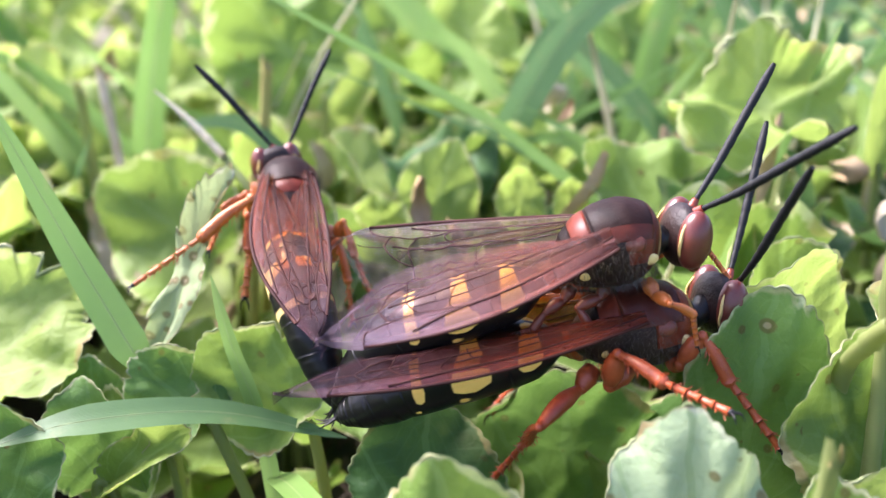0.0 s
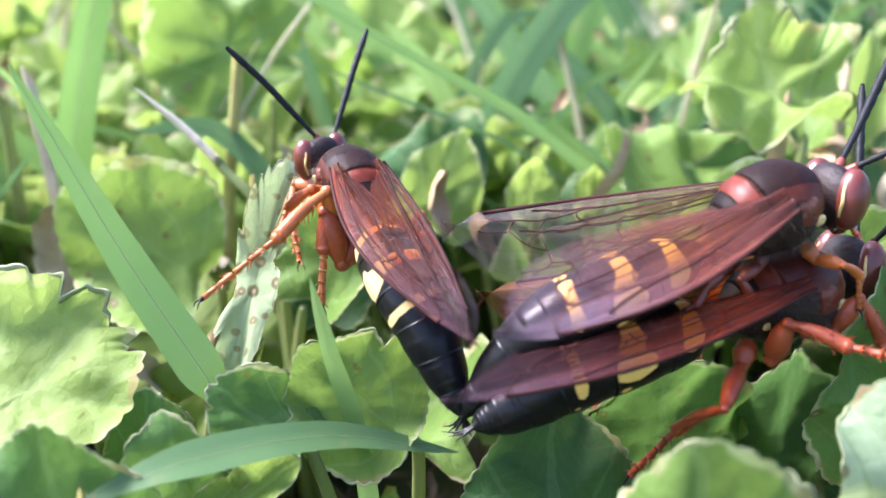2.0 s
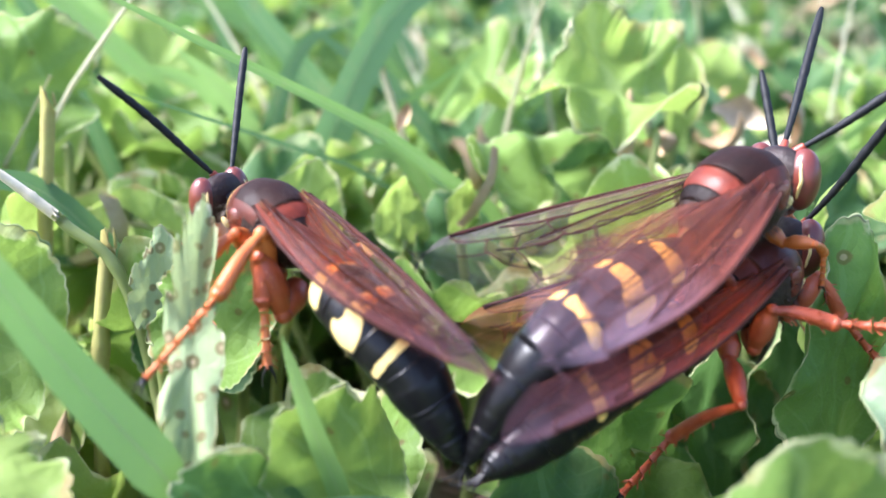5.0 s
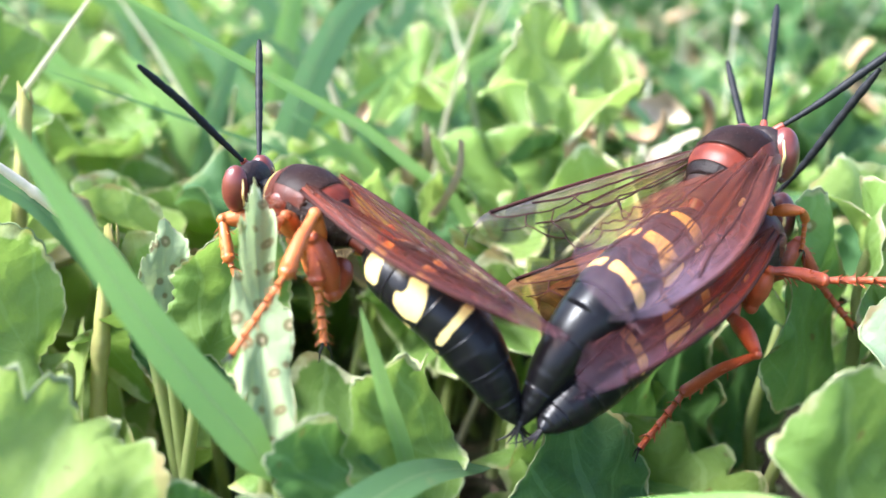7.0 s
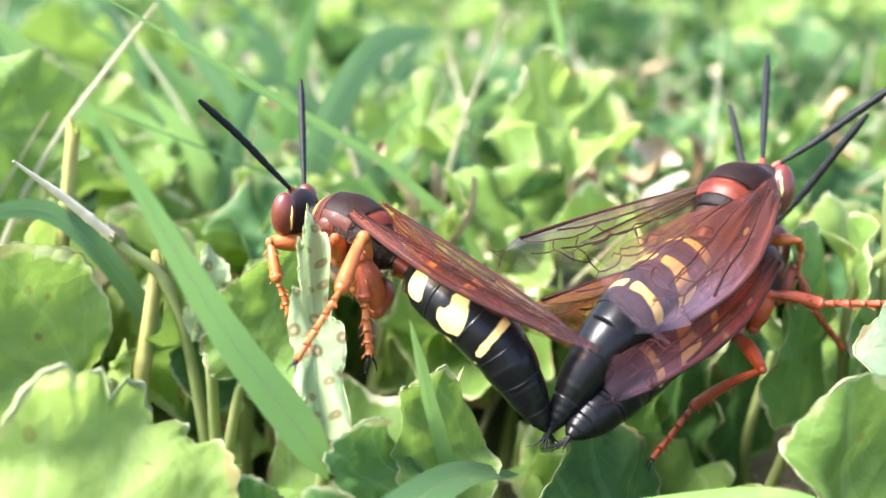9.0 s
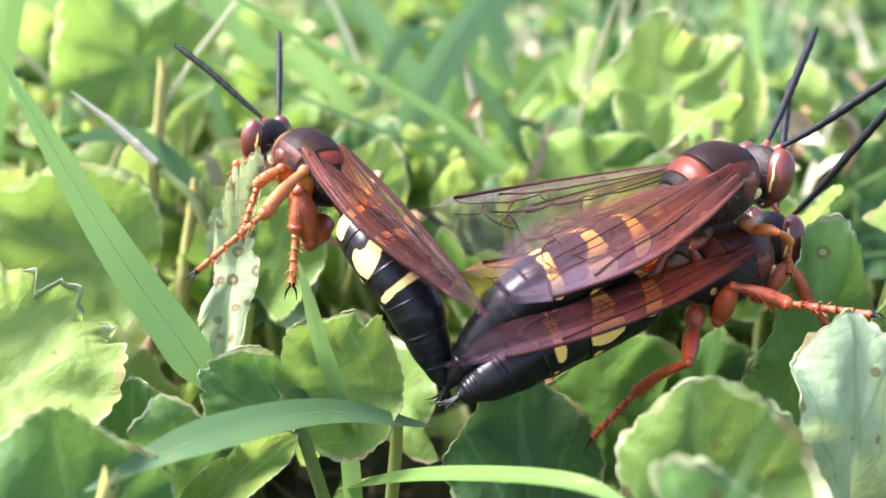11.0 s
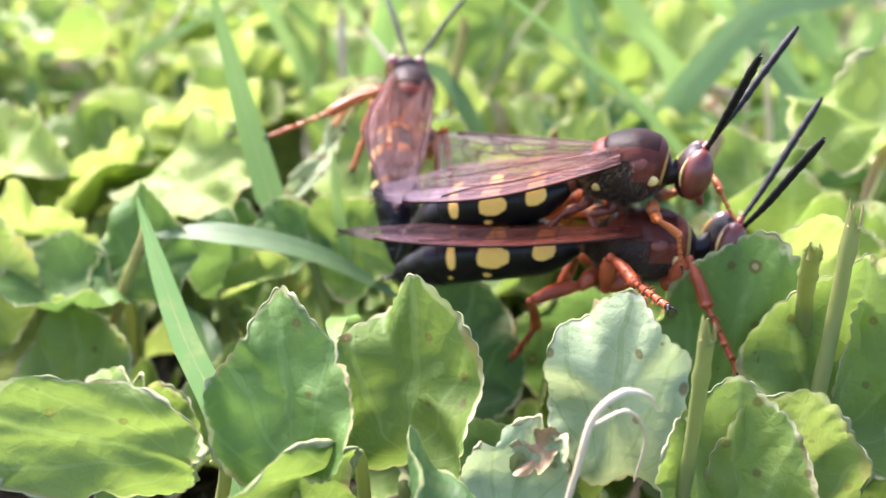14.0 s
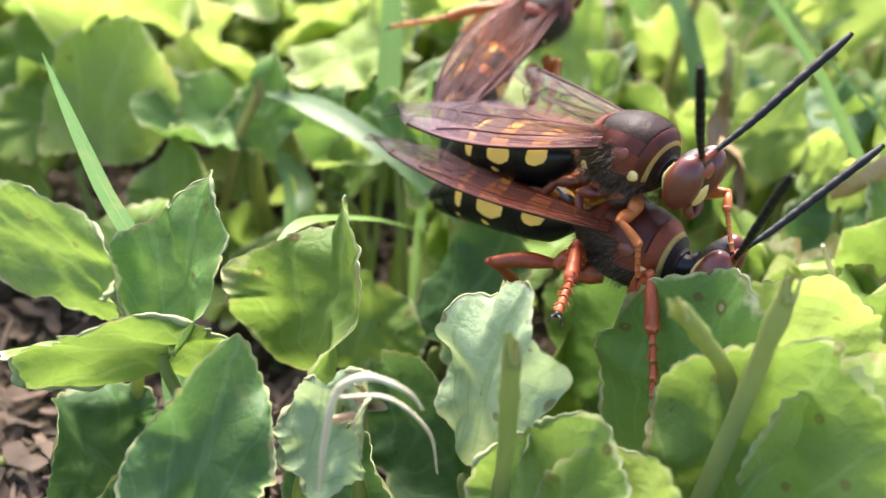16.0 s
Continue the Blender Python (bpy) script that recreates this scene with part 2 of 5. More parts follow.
DRYLEAF = plain_material("dried_leaf_edge", (0.28, 0.17, 0.075), (0.50, 0.37, 0.22), 300.0, 0.75, bump_d=0.0003)
CHITIN_BLACK = plain_material("black_chitin", (0.006, 0.005, 0.006), (0.014, 0.011, 0.011), 500.0, 0.36, bump_d=0.00004, spec=0.3)
CHITIN_BROWN = plain_material("dark_brown_chitin", (0.010, 0.006, 0.005), (0.034, 0.013, 0.010), 420.0, 0.5, bump_d=0.00012, bump_s=0.8, spec=0.3)
CHITIN_RED = plain_material("brick_red_chitin", (0.17, 0.026, 0.012), (0.36, 0.060, 0.024), 420.0, 0.42, bump_d=0.00006)
CHITIN_MAROON = plain_material("maroon_chitin", (0.085, 0.017, 0.010), (0.21, 0.042, 0.018), 420.0, 0.4, bump_d=0.00006)
CHITIN_ORANGE = plain_material("orange_leg_chitin", (0.34, 0.075, 0.012), (0.58, 0.165, 0.028), 260.0, 0.46, bump_d=0.00012, bump_s=0.6, coat=0.05)
CHITIN_RUST = plain_material("rust_leg_chitin", (0.22, 0.034, 0.010), (0.42, 0.082, 0.022), 260.0, 0.46, bump_d=0.00012, bump_s=0.6, coat=0.05)
CHITIN_YELLOW = plain_material("cream_yellow_chitin", (0.66, 0.44, 0.12), (0.80, 0.60, 0.26), 380.0, 0.4, bump_d=0.00004)
EYE = plain_material("compound_eye", (0.085, 0.018, 0.012), (0.16, 0.034, 0.022), 260.0, 0.34, bump_d=0.00003, coat=0.15)
ANTENNA = plain_material("antenna_black", (0.004, 0.0045, 0.005), (0.010, 0.010, 0.012), 400.0, 0.6, bump_d=0.00004, spec=0.25)
HAIR = plain_material("fine_grey_hair", (0.040, 0.028, 0.020), (0.13, 0.092, 0.060), 300.0, 0.6)
VEIN = plain_material("wing_vein", (0.022, 0.008, 0.007), (0.06, 0.018, 0.013), 300.0, 0.6, spec=0.12)


def banded_chitin(name, yellow):
    """Glossy black tergites with cream-yellow marks; the mark is a surface attribute with a crisp, wavy edge."""
    m, t, b = shader(name)
    tc = t.nodes.new("ShaderNodeTexCoord")
    at = node(t, "ShaderNodeAttribute", attribute_name="mark")
    wav = math_node(t, "MULTIPLY", math_node(t, "SUBTRACT", noise_tex(t, tc.outputs["Object"], 900.0, 3.0), 0.5), 0.22)
    f = ramp(t, math_node(t, "ADD", at.outputs["Fac"], wav), [(0.46, (0, 0, 0)), (0.54, (1, 1, 1))])
    fine = noise_tex(t, tc.outputs["Object"], 1800.0, 4.0)
    black = mix(t, fine, (0.003, 0.003, 0.004), (0.010, 0.009, 0.010))
    yel = mix(t, fine, yellow, (yellow[0] * 1.1, yellow[1] * 1.2, yellow[2] * 1.7))
    t.links.new(mix(t, f, black, yel), b.inputs["Base Color"])
    b.inputs["Roughness"].default_value = 0.28
    b.inputs["Specular IOR Level"].default_value = 0.22
    bump(t, b, fine, 0.25, 0.00005)
    return m


BANDED_CREAM = banded_chitin("black_and_cream_chitin", (0.62, 0.44, 0.14))
BANDED_YELLOW = banded_chitin("black_and_yellow_chitin", (0.84, 0.50, 0.105))


def wing_material(name, base, outer, clear, veil, opac):
    """Thin smoky membrane: rust-brown and denser along the front edge and the hinge, violet grey and see-through towards tip and rear, with a satin gloss."""
    m, t, b = shader(name)
    uv = node(t, "ShaderNodeUVMap", uv_map="leaf")
    sep = t.nodes.new("ShaderNodeSeparateXYZ")
    t.links.new(uv.outputs[0], sep.inputs[0])
    u, v = sep.outputs[0], sep.outputs[1]
    tc = t.nodes.new("ShaderNodeTexCoord")
    fine = noise_tex(t, tc.outputs["Object"], 520.0, 4.0)
    comb = t.nodes.new("ShaderNodeCombineXYZ")
    t.links.new(math_node(t, "MULTIPLY", u, 4.0), comb.inputs[0])
    t.links.new(math_node(t, "MULTIPLY", v, 34.0), comb.inputs[1])
    streak = noise_tex(t, comb.outputs[0], 1.0, 4.0, 0.65)
    along = math_node(t, "ADD", u, math_node(t, "MULTIPLY", math_node(t, "SUBTRACT", fine, 0.5), 0.22))
    shade = ramp(t, along, [(0.38, (0, 0, 0)), (0.86, (1, 1, 1))])
    front = ramp(t, math_node(t, "ADD", v, math_node(t, "MULTIPLY", math_node(t, "SUBTRACT", streak, 0.5), 0.2)), [(0.04, (1, 1, 1)), (0.24, (0, 0, 0))])
    hinge = ramp(t, u, [(0.02, (1, 1, 1)), (0.42, (0, 0, 0))])
    col = mix(t, shade, base, outer)
    col = mix(t, math_node(t, "MULTIPLY", ramp(t, streak, [(0.38, (0, 0, 0)), (0.66, (1, 1, 1))]), 0.75), col, (base[0] * 0.32, base[1] * 0.36, base[2] * 0.42))
    # lighter rust streaks: highlights along the pleats put into the colour
    col = mix(t, math_node(t, "MULTIPLY", ramp(t, streak, [(0.28, (1, 1, 1)), (0.42, (0, 0, 0))]), 0.5), col, (base[0] * 1.4, base[1] * 1.5, base[2] * 1.5))
    t.links.new(col, b.inputs["Base Color"])
    b.inputs["Roughness"].default_value = 0.42
    b.inputs["Specular IOR Level"].default_value = 0.12
    nrm = bump(t, b, math_node(t, "ADD", streak, math_node(t, "MULTIPLY", fine, 0.35)), 0.75, 0.00035)
    tp = t.nodes.new("ShaderNodeBsdfTransparent")
    t.links.new(mix(t, shade, clear, veil), tp.inputs[0])
    dense = math_node(t, "ADD", math_node(t, "MULTIPLY", front, 0.55), math_node(t, "MULTIPLY", hinge, 0.22))
    dense = math_node(t, "ADD", dense, math_node(t, "ADD", opac, math_node(t, "MULTIPLY", math_node(t, "SUBTRACT", streak, 0.5), 0.8)))
    dense = math_node(t, "MINIMUM", math_node(t, "MAXIMUM", dense, 0.05), 0.94)
    mx = t.nodes.new("ShaderNodeMixShader")
    t.links.new(dense, mx.inputs[0])
    t.links.new(tp.outputs[0], mx.inputs[1])
    t.links.new(b.outputs[0], mx.inputs[2])
    gl = node(t, "ShaderNodeBsdfAnisotropic", {"Color": (0.80, 0.76, 0.90, 1), "Roughness": 0.28})
    t.links.new(nrm, gl.inputs["Normal"])
    fr = node(t, "ShaderNodeLayerWeight", {"Blend": 0.5})
    t.links.new(nrm, fr.inputs["Normal"])
    sheen = math_node(t, "ADD", 0.009, math_node(t, "MULTIPLY", math_node(t, "POWER", fr.outputs["Facing"], 4.0), 0.035))
    top = t.nodes.new("ShaderNodeMixShader")
    t.links.new(sheen, top.inputs[0])
    t.links.new(mx.outputs[0], top.inputs[1])
    t.links.new(gl.outputs[0], top.inputs[2])
    t.links.new(top.outputs[0], t.nodes["Material Output"].inputs[0])
    return m


WING = wing_material("smoky_wing", (0.180, 0.050, 0.034), (0.225, 0.155, 0.205), (0.97, 0.86, 0.68), (0.90, 0.84, 0.86), 0.18)
WING_RUST = wing_material("rust_brown_wing", (0.190, 0.034, 0.012), (0.120, 0.062, 0.080), (0.96, 0.72, 0.44), (0.86, 0.75, 0.76), 0.12)
WING_LOWER = wing_material("rusty_wing", (0.190, 0.026, 0.012), (0.115, 0.066, 0.092), (0.96, 0.72, 0.46), (0.84, 0.74, 0.78), 0.15)
WING_CLEAR = wing_material("clear_wing", (0.12, 0.07, 0.04), (0.14, 0.115, 0.12), (0.96, 0.90, 0.72), (0.88, 0.84, 0.78), 0.13)
WING_AMBER = wing_material("amber_wing", (0.30, 0.085, 0.018), (0.20, 0.095, 0.04), (0.94, 0.64, 0.28), (0.90, 0.66, 0.40), 0.30)


# ---- mesh helpers ----
def finish(name, bm, material, smooth=True):
    mesh = bpy.data.meshes.new(name)
    bm.to_mesh(mesh)
    bm.free()
    for m in material if isinstance(material, (list, tuple)) else (material,):
        mesh.materials.append(m)
    if smooth:
        mesh.polygons.foreach_set("use_smooth", [True] * len(mesh.polygons))
    return mesh


def part(name, bm, material, parent=None, label="", at=None):
    """Links a bmesh, in centimetres round its own origin, as one mesh object under a thing or under a part."""
    bmesh.ops.scale(bm, vec=(CM, CM, CM), verts=bm.verts)
    ob = new(name, finish(name, bm, material))
    if parent:
        ob.parent = parent
    if at is not None:
        ob.location = Vector(at) * CM
    return tagged(ob, label)


def spline(points, n):
    """n points on a Catmull-Rom curve through the given ones."""
    p = [Vector(q) for q in points]
    p = [p[0] * 2 - p[1], *p, p[-1] * 2 - p[-2]]
    out = []
    for k in range(n):
        u = k / (n - 1) * (len(p) - 3)
        i = min(int(u), len(p) - 4)
        f = u - i
        a, b, c, d = p[i:i + 4]
        out.append(0.5 * (2 * b + (c - a) * f + (2 * a - 5 * b + 4 * c - d) * f * f + (3 * b - a - 3 * c + d) * f ** 3))
    return out


def values(stops, n):
    xs, ys = zip(*stops)
    return [float(v) for v in np.interp(np.linspace(0, 1, n), xs, ys)]


def loft(bm, centres, wide, high, up, seg=24, arc=(-180, 180), power=1.0, cap=True, flat=1.0):
    """Skins rings round a line: half widths and half heights ring by ring; arc, in degrees from the top, cuts a shell out of it."""
    full = arc[1] - arc[0] >= 360
    n = len(centres)
    rows = []
    for k in range(n):
        tan = (centres[min(k + 1, n - 1)] - centres[max(k - 1, 0)]).normalized()
        side = tan.cross(Vector(up)).normalized()
        top = side.cross(tan).normalized()
        row = []
        for j in range(seg if full else seg + 1):
            a = radians(arc[0] + (arc[1] - arc[0]) * j / seg)
            s, c = math.sin(a), math.cos(a)
            s, c = math.copysign(abs(s) ** power, s), math.copysign(abs(c) ** power, c)
            row.append(bm.verts.new(centres[k] + side * (s * wide[k]) + top * (c * high[k] * (flat if c < 0 else 1))))
        rows.append(row)
    for a, b in zip(rows, rows[1:]):
        for j in range(seg):
            jj = (j + 1) % len(a)
            bm.faces.new((a[j], a[jj], b[jj], b[j]))
    if cap and full:
        for row, flip in ((rows[0], 1), (rows[-1], 0)):
            bm.faces.new(row[::-1] if not flip else row)
    return rows


def tube(bm, points, radii, seg=10, n=None):
    c = spline(points, n or len(points) * 4)
    r = values(list(zip(np.linspace(0, 1, len(radii)), radii)), len(c))
    up = Vector((0.31, 0.22, 0.92))
    d = (c[-1] - c[0]).normalized()
    if abs(d.dot(up)) > 0.85:
        up = Vector((0.9, -0.3, 0.1))
    return loft(bm, c, r, r, up, seg)


def ball(bm, centre, axes, radii, seg=20, rings=12):
    """An ellipsoid with the given half axes; axes is a 3 x 3 of unit rows."""
    before = len(bm.verts)
    res = bmesh.ops.create_uvsphere(bm, u_segments=seg, v_segments=rings, radius=1.0)
    ax = [Vector(a) for a in axes]
    for v in res["verts"]:
        c = v.co.copy()
        v.co = Vector(centre) + sum((ax[i] * (c[i] * radii[i]) for i in range(3)), Vector())
    return res["verts"]


def frame_of(forward, up):
    f = Vector(forward).normalized()
    side = f.cross(Vector(up)).normalized()   # to the animal's right
    return f, side, side.cross(f).normalized()


# ---- leaves ----
def leaf_mesh(seed, length, width, cup=0.15, fold=0.0, roll=0.17, wave=0.04, chew=0.2, teeth=39, tooth=0.034, rings=10, seg=150, notch=0.25, narrow=0.0, droop=0.0):
    """A kidney-to-heart-shaped blade with scalloped margin, in centimetres: stalk at the origin, tip along +y, face to +z."""
    rng = random.Random(seed)
    ph = [rng.uniform(0, 6.28) for _ in range(8)]
    bites = [(rng.uniform(-2.6, 2.6), rng.uniform(0.06, 0.26), rng.uniform(0.06, 0.24)) for _ in range(int(chew * 9))]
    creases = [(math.cos(b), math.sin(b), rng.uniform(-0.4, 0.4), rng.choice((-1, 1)) * rng.uniform(0.015, 0.05)) for b in (rng.uniform(0, 3.1) for _ in range(4))]
    bm = bmesh.new()
    uvl = bm.loops.layers.uv.new("leaf")
    cy = 0.5 * length
    coords = {}

    def outline(a):
        r = 1.0 + 0.055 * math.sin(2 * a + ph[0]) + 0.045 * math.sin(3 * a + ph[1]) + 0.018 * math.sin(6 * a + ph[5])
        r *= 1 - notch * math.exp(-((abs(a) - math.pi) / 0.38) ** 2)
        r *= 1 + 0.13 * math.exp(-(a / 0.28) ** 2)
        return r * (1 - narrow * (0.5 + 0.5 * math.cos(a)) * abs(math.sin(a)))

    def trim(a, q):
        """Scallops and bites cut only the outer strip of the blade."""
        t = 1 - tooth * (1 - abs(math.sin(a * teeth / 2 + ph[2])) ** 0.8 * (1 + 0.4 * math.sin(5 * a + ph[3]))) * max(0.0, (q - 0.9) / 0.1)
        for at, size, depth in bites:
            d = abs(a - at)
            if d < size:
                t *= 1 - depth * q ** 4 * (1 - (d / size) ** 2) * (0.85 + 0.15 * math.sin(40 * a + ph[4]))
        return t

    def place(a, q):
        r = outline(a) * q
        t = trim(a, q)
        x, y = math.sin(a) * r * width / 2, cy + math.cos(a) * r * cy
        u, v = x / (width / 2), (y - cy) / cy
        rr = u * u + v * v
        z = cup * width * 0.5 * rr
        z += fold * abs(x) * (0.6 + 0.4 * min(1, abs(u) * 2))
        z += wave * width * q * q * (math.sin(4 * a + ph[5]) + 0.6 * math.sin(7 * a + ph[6]))
        z += roll * width * max(0.0, q - 0.6) ** 2 * 4 * (math.sin(2 * a + ph[7]) + 0.7 * math.sin(3 * a + ph[4]))
        z -= droop * length * max(0.0, v) ** 2 * 0.5
        z += 0.02 * width * math.sin(7 * u + ph[0]) * math.sin(6 * v + ph[1])
        for c in creases:
            d = u * c[0] + v * c[1] - c[2]
            z += c[3] * width * math.exp(-(d / 0.13) ** 2) * q
        # the blade puffs up between its fanning veins
        fan = math.atan2(math.sin(a) * q, 0.92 + math.cos(a) * q) / math.pi
        reach = min(1.0, max(0.0, math.hypot(math.sin(a) * q, 0.92 + math.cos(a) * q) - 0.25))
        z += 0.014 * width * reach * abs(math.sin(3.5 * math.pi * fan))
        z += width * (0.03 * noise.noise((u * 2.2 + seed, v * 2.2, 0)) + 0.012 * noise.noise((u * 6, v * 6, seed)))
        y = cy + (y - cy) * t
        x *= t
        # folding draws the halves together
        x *= 1 - 0.35 * min(1.0, abs(fold)) * abs(u)
        return Vector((x, y, z))

    mid = bm.verts.new(place(0, 0))
    coords[mid] = (0.0, 0.0)
    rows = []
    for k in range(1, rings + 1):
        q = (k / rings) ** 0.8
        row = []
        for j in range(seg):
            a = -math.pi + 2 * math.pi * (j + 0.5) / seg
            v = bm.verts.new(place(a, q))
            # veins fan out from the stalk end
            flat = Vector((math.sin(a) * q, 0.92 + math.cos(a) * q))
            coords[v] = (math.atan2(flat.x, max(flat.y, 1e-3)) / math.pi, q)
            row.append(v)
        rows.append(row)
    faces = []
    for j in range(seg):
        faces.append(bm.faces.new((mid, rows[0][(j + 1) % seg], rows[0][j])))
    for a, b in zip(rows, rows[1:]):
        for j in range(seg):
            jj = (j + 1) % seg
            faces.append(bm.faces.new((a[j], a[jj], b[jj], b[j])))
    for f in faces:
        for lp in f.loops:
            lp[uvl].uv = coords[lp.vert]
    bmesh.ops.recalc_face_normals(bm, faces=bm.faces)
    return bm


def basis(base, tip, normal):
    y = (Vector(tip) - Vector(base)).normalized()
    x = y.cross(Vector(normal)).normalized()
    z = x.cross(y)
    m = Matrix((x, y, z)).transposed().to_4x4()
    m.translation = Vector(base) * CM
    return m


def leaf(base, tip, width, normal, material, label, root=None, seed=0, rim=0.010, **shape):
    """One leaf: its stalk from the ground to the base of the blade, and the blade from base to tip."""
    length = (Vector(tip) - Vector(base)).length
    ob = new("leaf", None)
    ob.location = Vector(base) * CM
    seg = 216
    bm = leaf_mesh(seed, length, width, seg=seg, **shape)
    bm.verts.ensure_lookup_table()
    edge = [v.co.copy() for v in bm.verts[-seg:]]
    blade = part("blade", bm, material, ob)
    # a thin dry margin of uneven thickness
    rng = random.Random(seed + 500)
    f = [rng.uniform(0, 6.28) for _ in range(3)]
    mid = Vector((0, length / 2, 0))
    bm = bmesh.new()
    rows = []
    for j, p in enumerate(edge):
        an = 2 * math.pi * j / seg
        r = 0.0015 + rim * max(0.0, 0.15 + 0.65 * math.sin(3 * an + f[0]) * math.sin(5 * an + f[1]) + 0.25 * math.sin(17 * an + f[2]))
        out = (p - mid).normalized()
        rows.append([bm.verts.new(p + out * (r * 1.3 * math.cos(w)) + Vector((0, 0, r * math.sin(w)))) for w in (0.3, 1.6, 2.8, 4.1, 5.4)])
    for j in range(seg):
        c, d = rows[j], rows[(j + 1) % seg]
        for w in range(5):
            bm.faces.new((c[w], c[(w + 1) % 5], d[(w + 1) % 5], d[w]))
    part("leaf_margin", bm, DRYRIM, blade, "pale dry leaf margin")
    m = basis(base, tip, normal)
    blade.matrix_local = m.to_3x3().to_4x4()
    b = Vector(base)
    rng = random.Random(seed + 900)
    foot = Vector(root) if root else Vector((b.x + rng.uniform(-0.5, 0.5), b.y + rng.uniform(0.1, 0.7), 0))
    bm = bmesh.new()
    inward = (Vector(tip) - b).normalized() * 0.12
    tube(bm, [foot - b, (foot - b) * 0.5 + Vector((rng.uniform(-0.15, 0.15), rng.uniform(-0.1, 0.2), 0.1)), Vector(), inward], [0.075, 0.06, 0.05, 0.02], 8)
    part("stalk", bm, STALK, ob)
    return tagged(ob, label, "leaf", "ground-cover leaves")


def leaf_spread(base, tip, one, other, material, label, **shape):
    """A leaf given by its stalk end, its tip and the outermost points of its two halves."""
    across = Vector(other) - Vector(one)
    along = Vector(tip) - Vector(base)
    width = (across - along * (across.dot(along) / along.length_squared)).length
    return leaf(base, tip, width, across.cross(along), material, label, **shape)


def blade_mesh(bm, points, width, bend=0.13, seg=18, side_hint=(0, 0, 1), blunt=0.0, foot=0.55, uvl=None):
    """A grass blade along a curve: parallel sides, a keel, a drawn-out tip."""
    c = spline(points, seg)
    rows = []
    for k, p in enumerate(c):
        s = k / (seg - 1)
        tan = (c[min(k + 1, seg - 1)] - c[max(k - 1, 0)]).normalized()
        side = tan.cross(Vector(side_hint)).normalized()
        nrm = side.cross(tan).normalized()
        w = width * 0.5 * min(1.0, foot + 2.5 * s) * max(0.02 + blunt, (1 - s ** 3.2)) ** 0.8
        rows.append([bm.verts.new(p + side * (w * f) + nrm * (bend * w * abs(f))) for f in (-1, -0.5, 0, 0.5, 1)])
    uvl = uvl or bm.loops.layers.uv.verify()
    for k, (a, b) in enumerate(zip(rows, rows[1:])):
        for j in range(4):
            f = bm.faces.new((a[j], a[j + 1], b[j + 1], b[j]))
            for lp, uv in zip(f.loops, ((j, k), (j + 1, k), (j + 1, k + 1), (j, k + 1))):
                lp[uvl].uv = (uv[0] / 2 - 1, uv[1] / (seg - 1))


def grass_blade(points, width, material, label, name="grass_blade", category="grass", **kw):
    o = Vector(points[0])
    bm = bmesh.new()
    uvl = bm.loops.layers.uv.new("leaf")
    local = [Vector(p) - o for p in points]
    blade_mesh(bm, local, width, uvl=uvl, **kw)
    ob = part(name, bm, material, None, "", o)
    rib = bmesh.new()
    rib.loops.layers.uv.new("leaf")
    tube(rib, local, [width * 0.009, width * 0.008, width * 0.005], 6, 16)
    part("midrib", rib, material, ob, "paler raised midrib")
    return tagged(ob, label, category, "grass blades")


def stem(points, radii, material, label, name="plant_stalk", category="stalk"):
    """A stalk along a curve: slightly uneven, with a joint or two; a stout one ends in a torn, slanting top."""
    o = Vector(points[0])
    rng = random.Random(label + str(points[0]))
    n = len(points) * 9
    c = [p - o for p in spline(points, n)]
    joints = [rng.uniform(0.3, 0.9) for _ in range(2)]
    r = values(list(zip(np.linspace(0, 1, len(radii)), radii)), n)
    r = [q * (1 + 0.08 * noise.noise((k * 0.7, rng.random() * 0.3, q * 90)) + 0.22 * max(math.exp(-((k / n - j) / 0.02) ** 2) for j in joints)) for k, q in enumerate(r)]
    bm = bmesh.new()
    d = (c[-1] - c[0]).normalized()
    up = Vector((0.31, 0.22, 0.92)) if abs(d.dot(Vector((0.31, 0.22, 0.92)))) < 0.85 else Vector((0.9, -0.3, 0.1))
    rows = loft(bm, c, r, [q * 0.86 for q in r], up, 12, cap=False)
    bm.faces.new(rows[0])
    top = rows[-1]
    if radii[-1] > 0.05:
        for j, v in enumerate(top):
            v.co += d * radii[-1] * (1.6 * math.sin(j / 12 * 6.28 + 1) + rng.uniform(-0.8, 0.8))
        hub = bm.verts.new(c[-1] - d * radii[-1] * 1.2)
        for j in range(12):
            bm.faces.new((top[(j + 1) % 12], top[j], hub))
    else:
        bm.faces.new(top[::-1])
    ob = part(name, bm, material, None, "", o)
    if radii[-1] > 0.05:
        for j in range(3):
            bm = bmesh.new()
            out = Vector((math.cos(j * 2.1 + c[0].length), math.sin(j * 2.1), 0.0)) * radii[-1]
            tip = c[-1] + d * radii[-1] * rng.uniform(0.9, 1.7) + out * 0.5
            bm.loops.layers.uv.new("leaf")
            tube(bm, [c[-1] - d * radii[-1] + out * 0.8, (c[-1] + tip) * 0.5 + out * 0.4, tip], [0.016, 0.012, 0.004], 6)
            part("torn_fibre", bm, YELLOW_STALK, ob, "frayed yellowing fibre")
    return tagged(ob, label, category, "stalks")


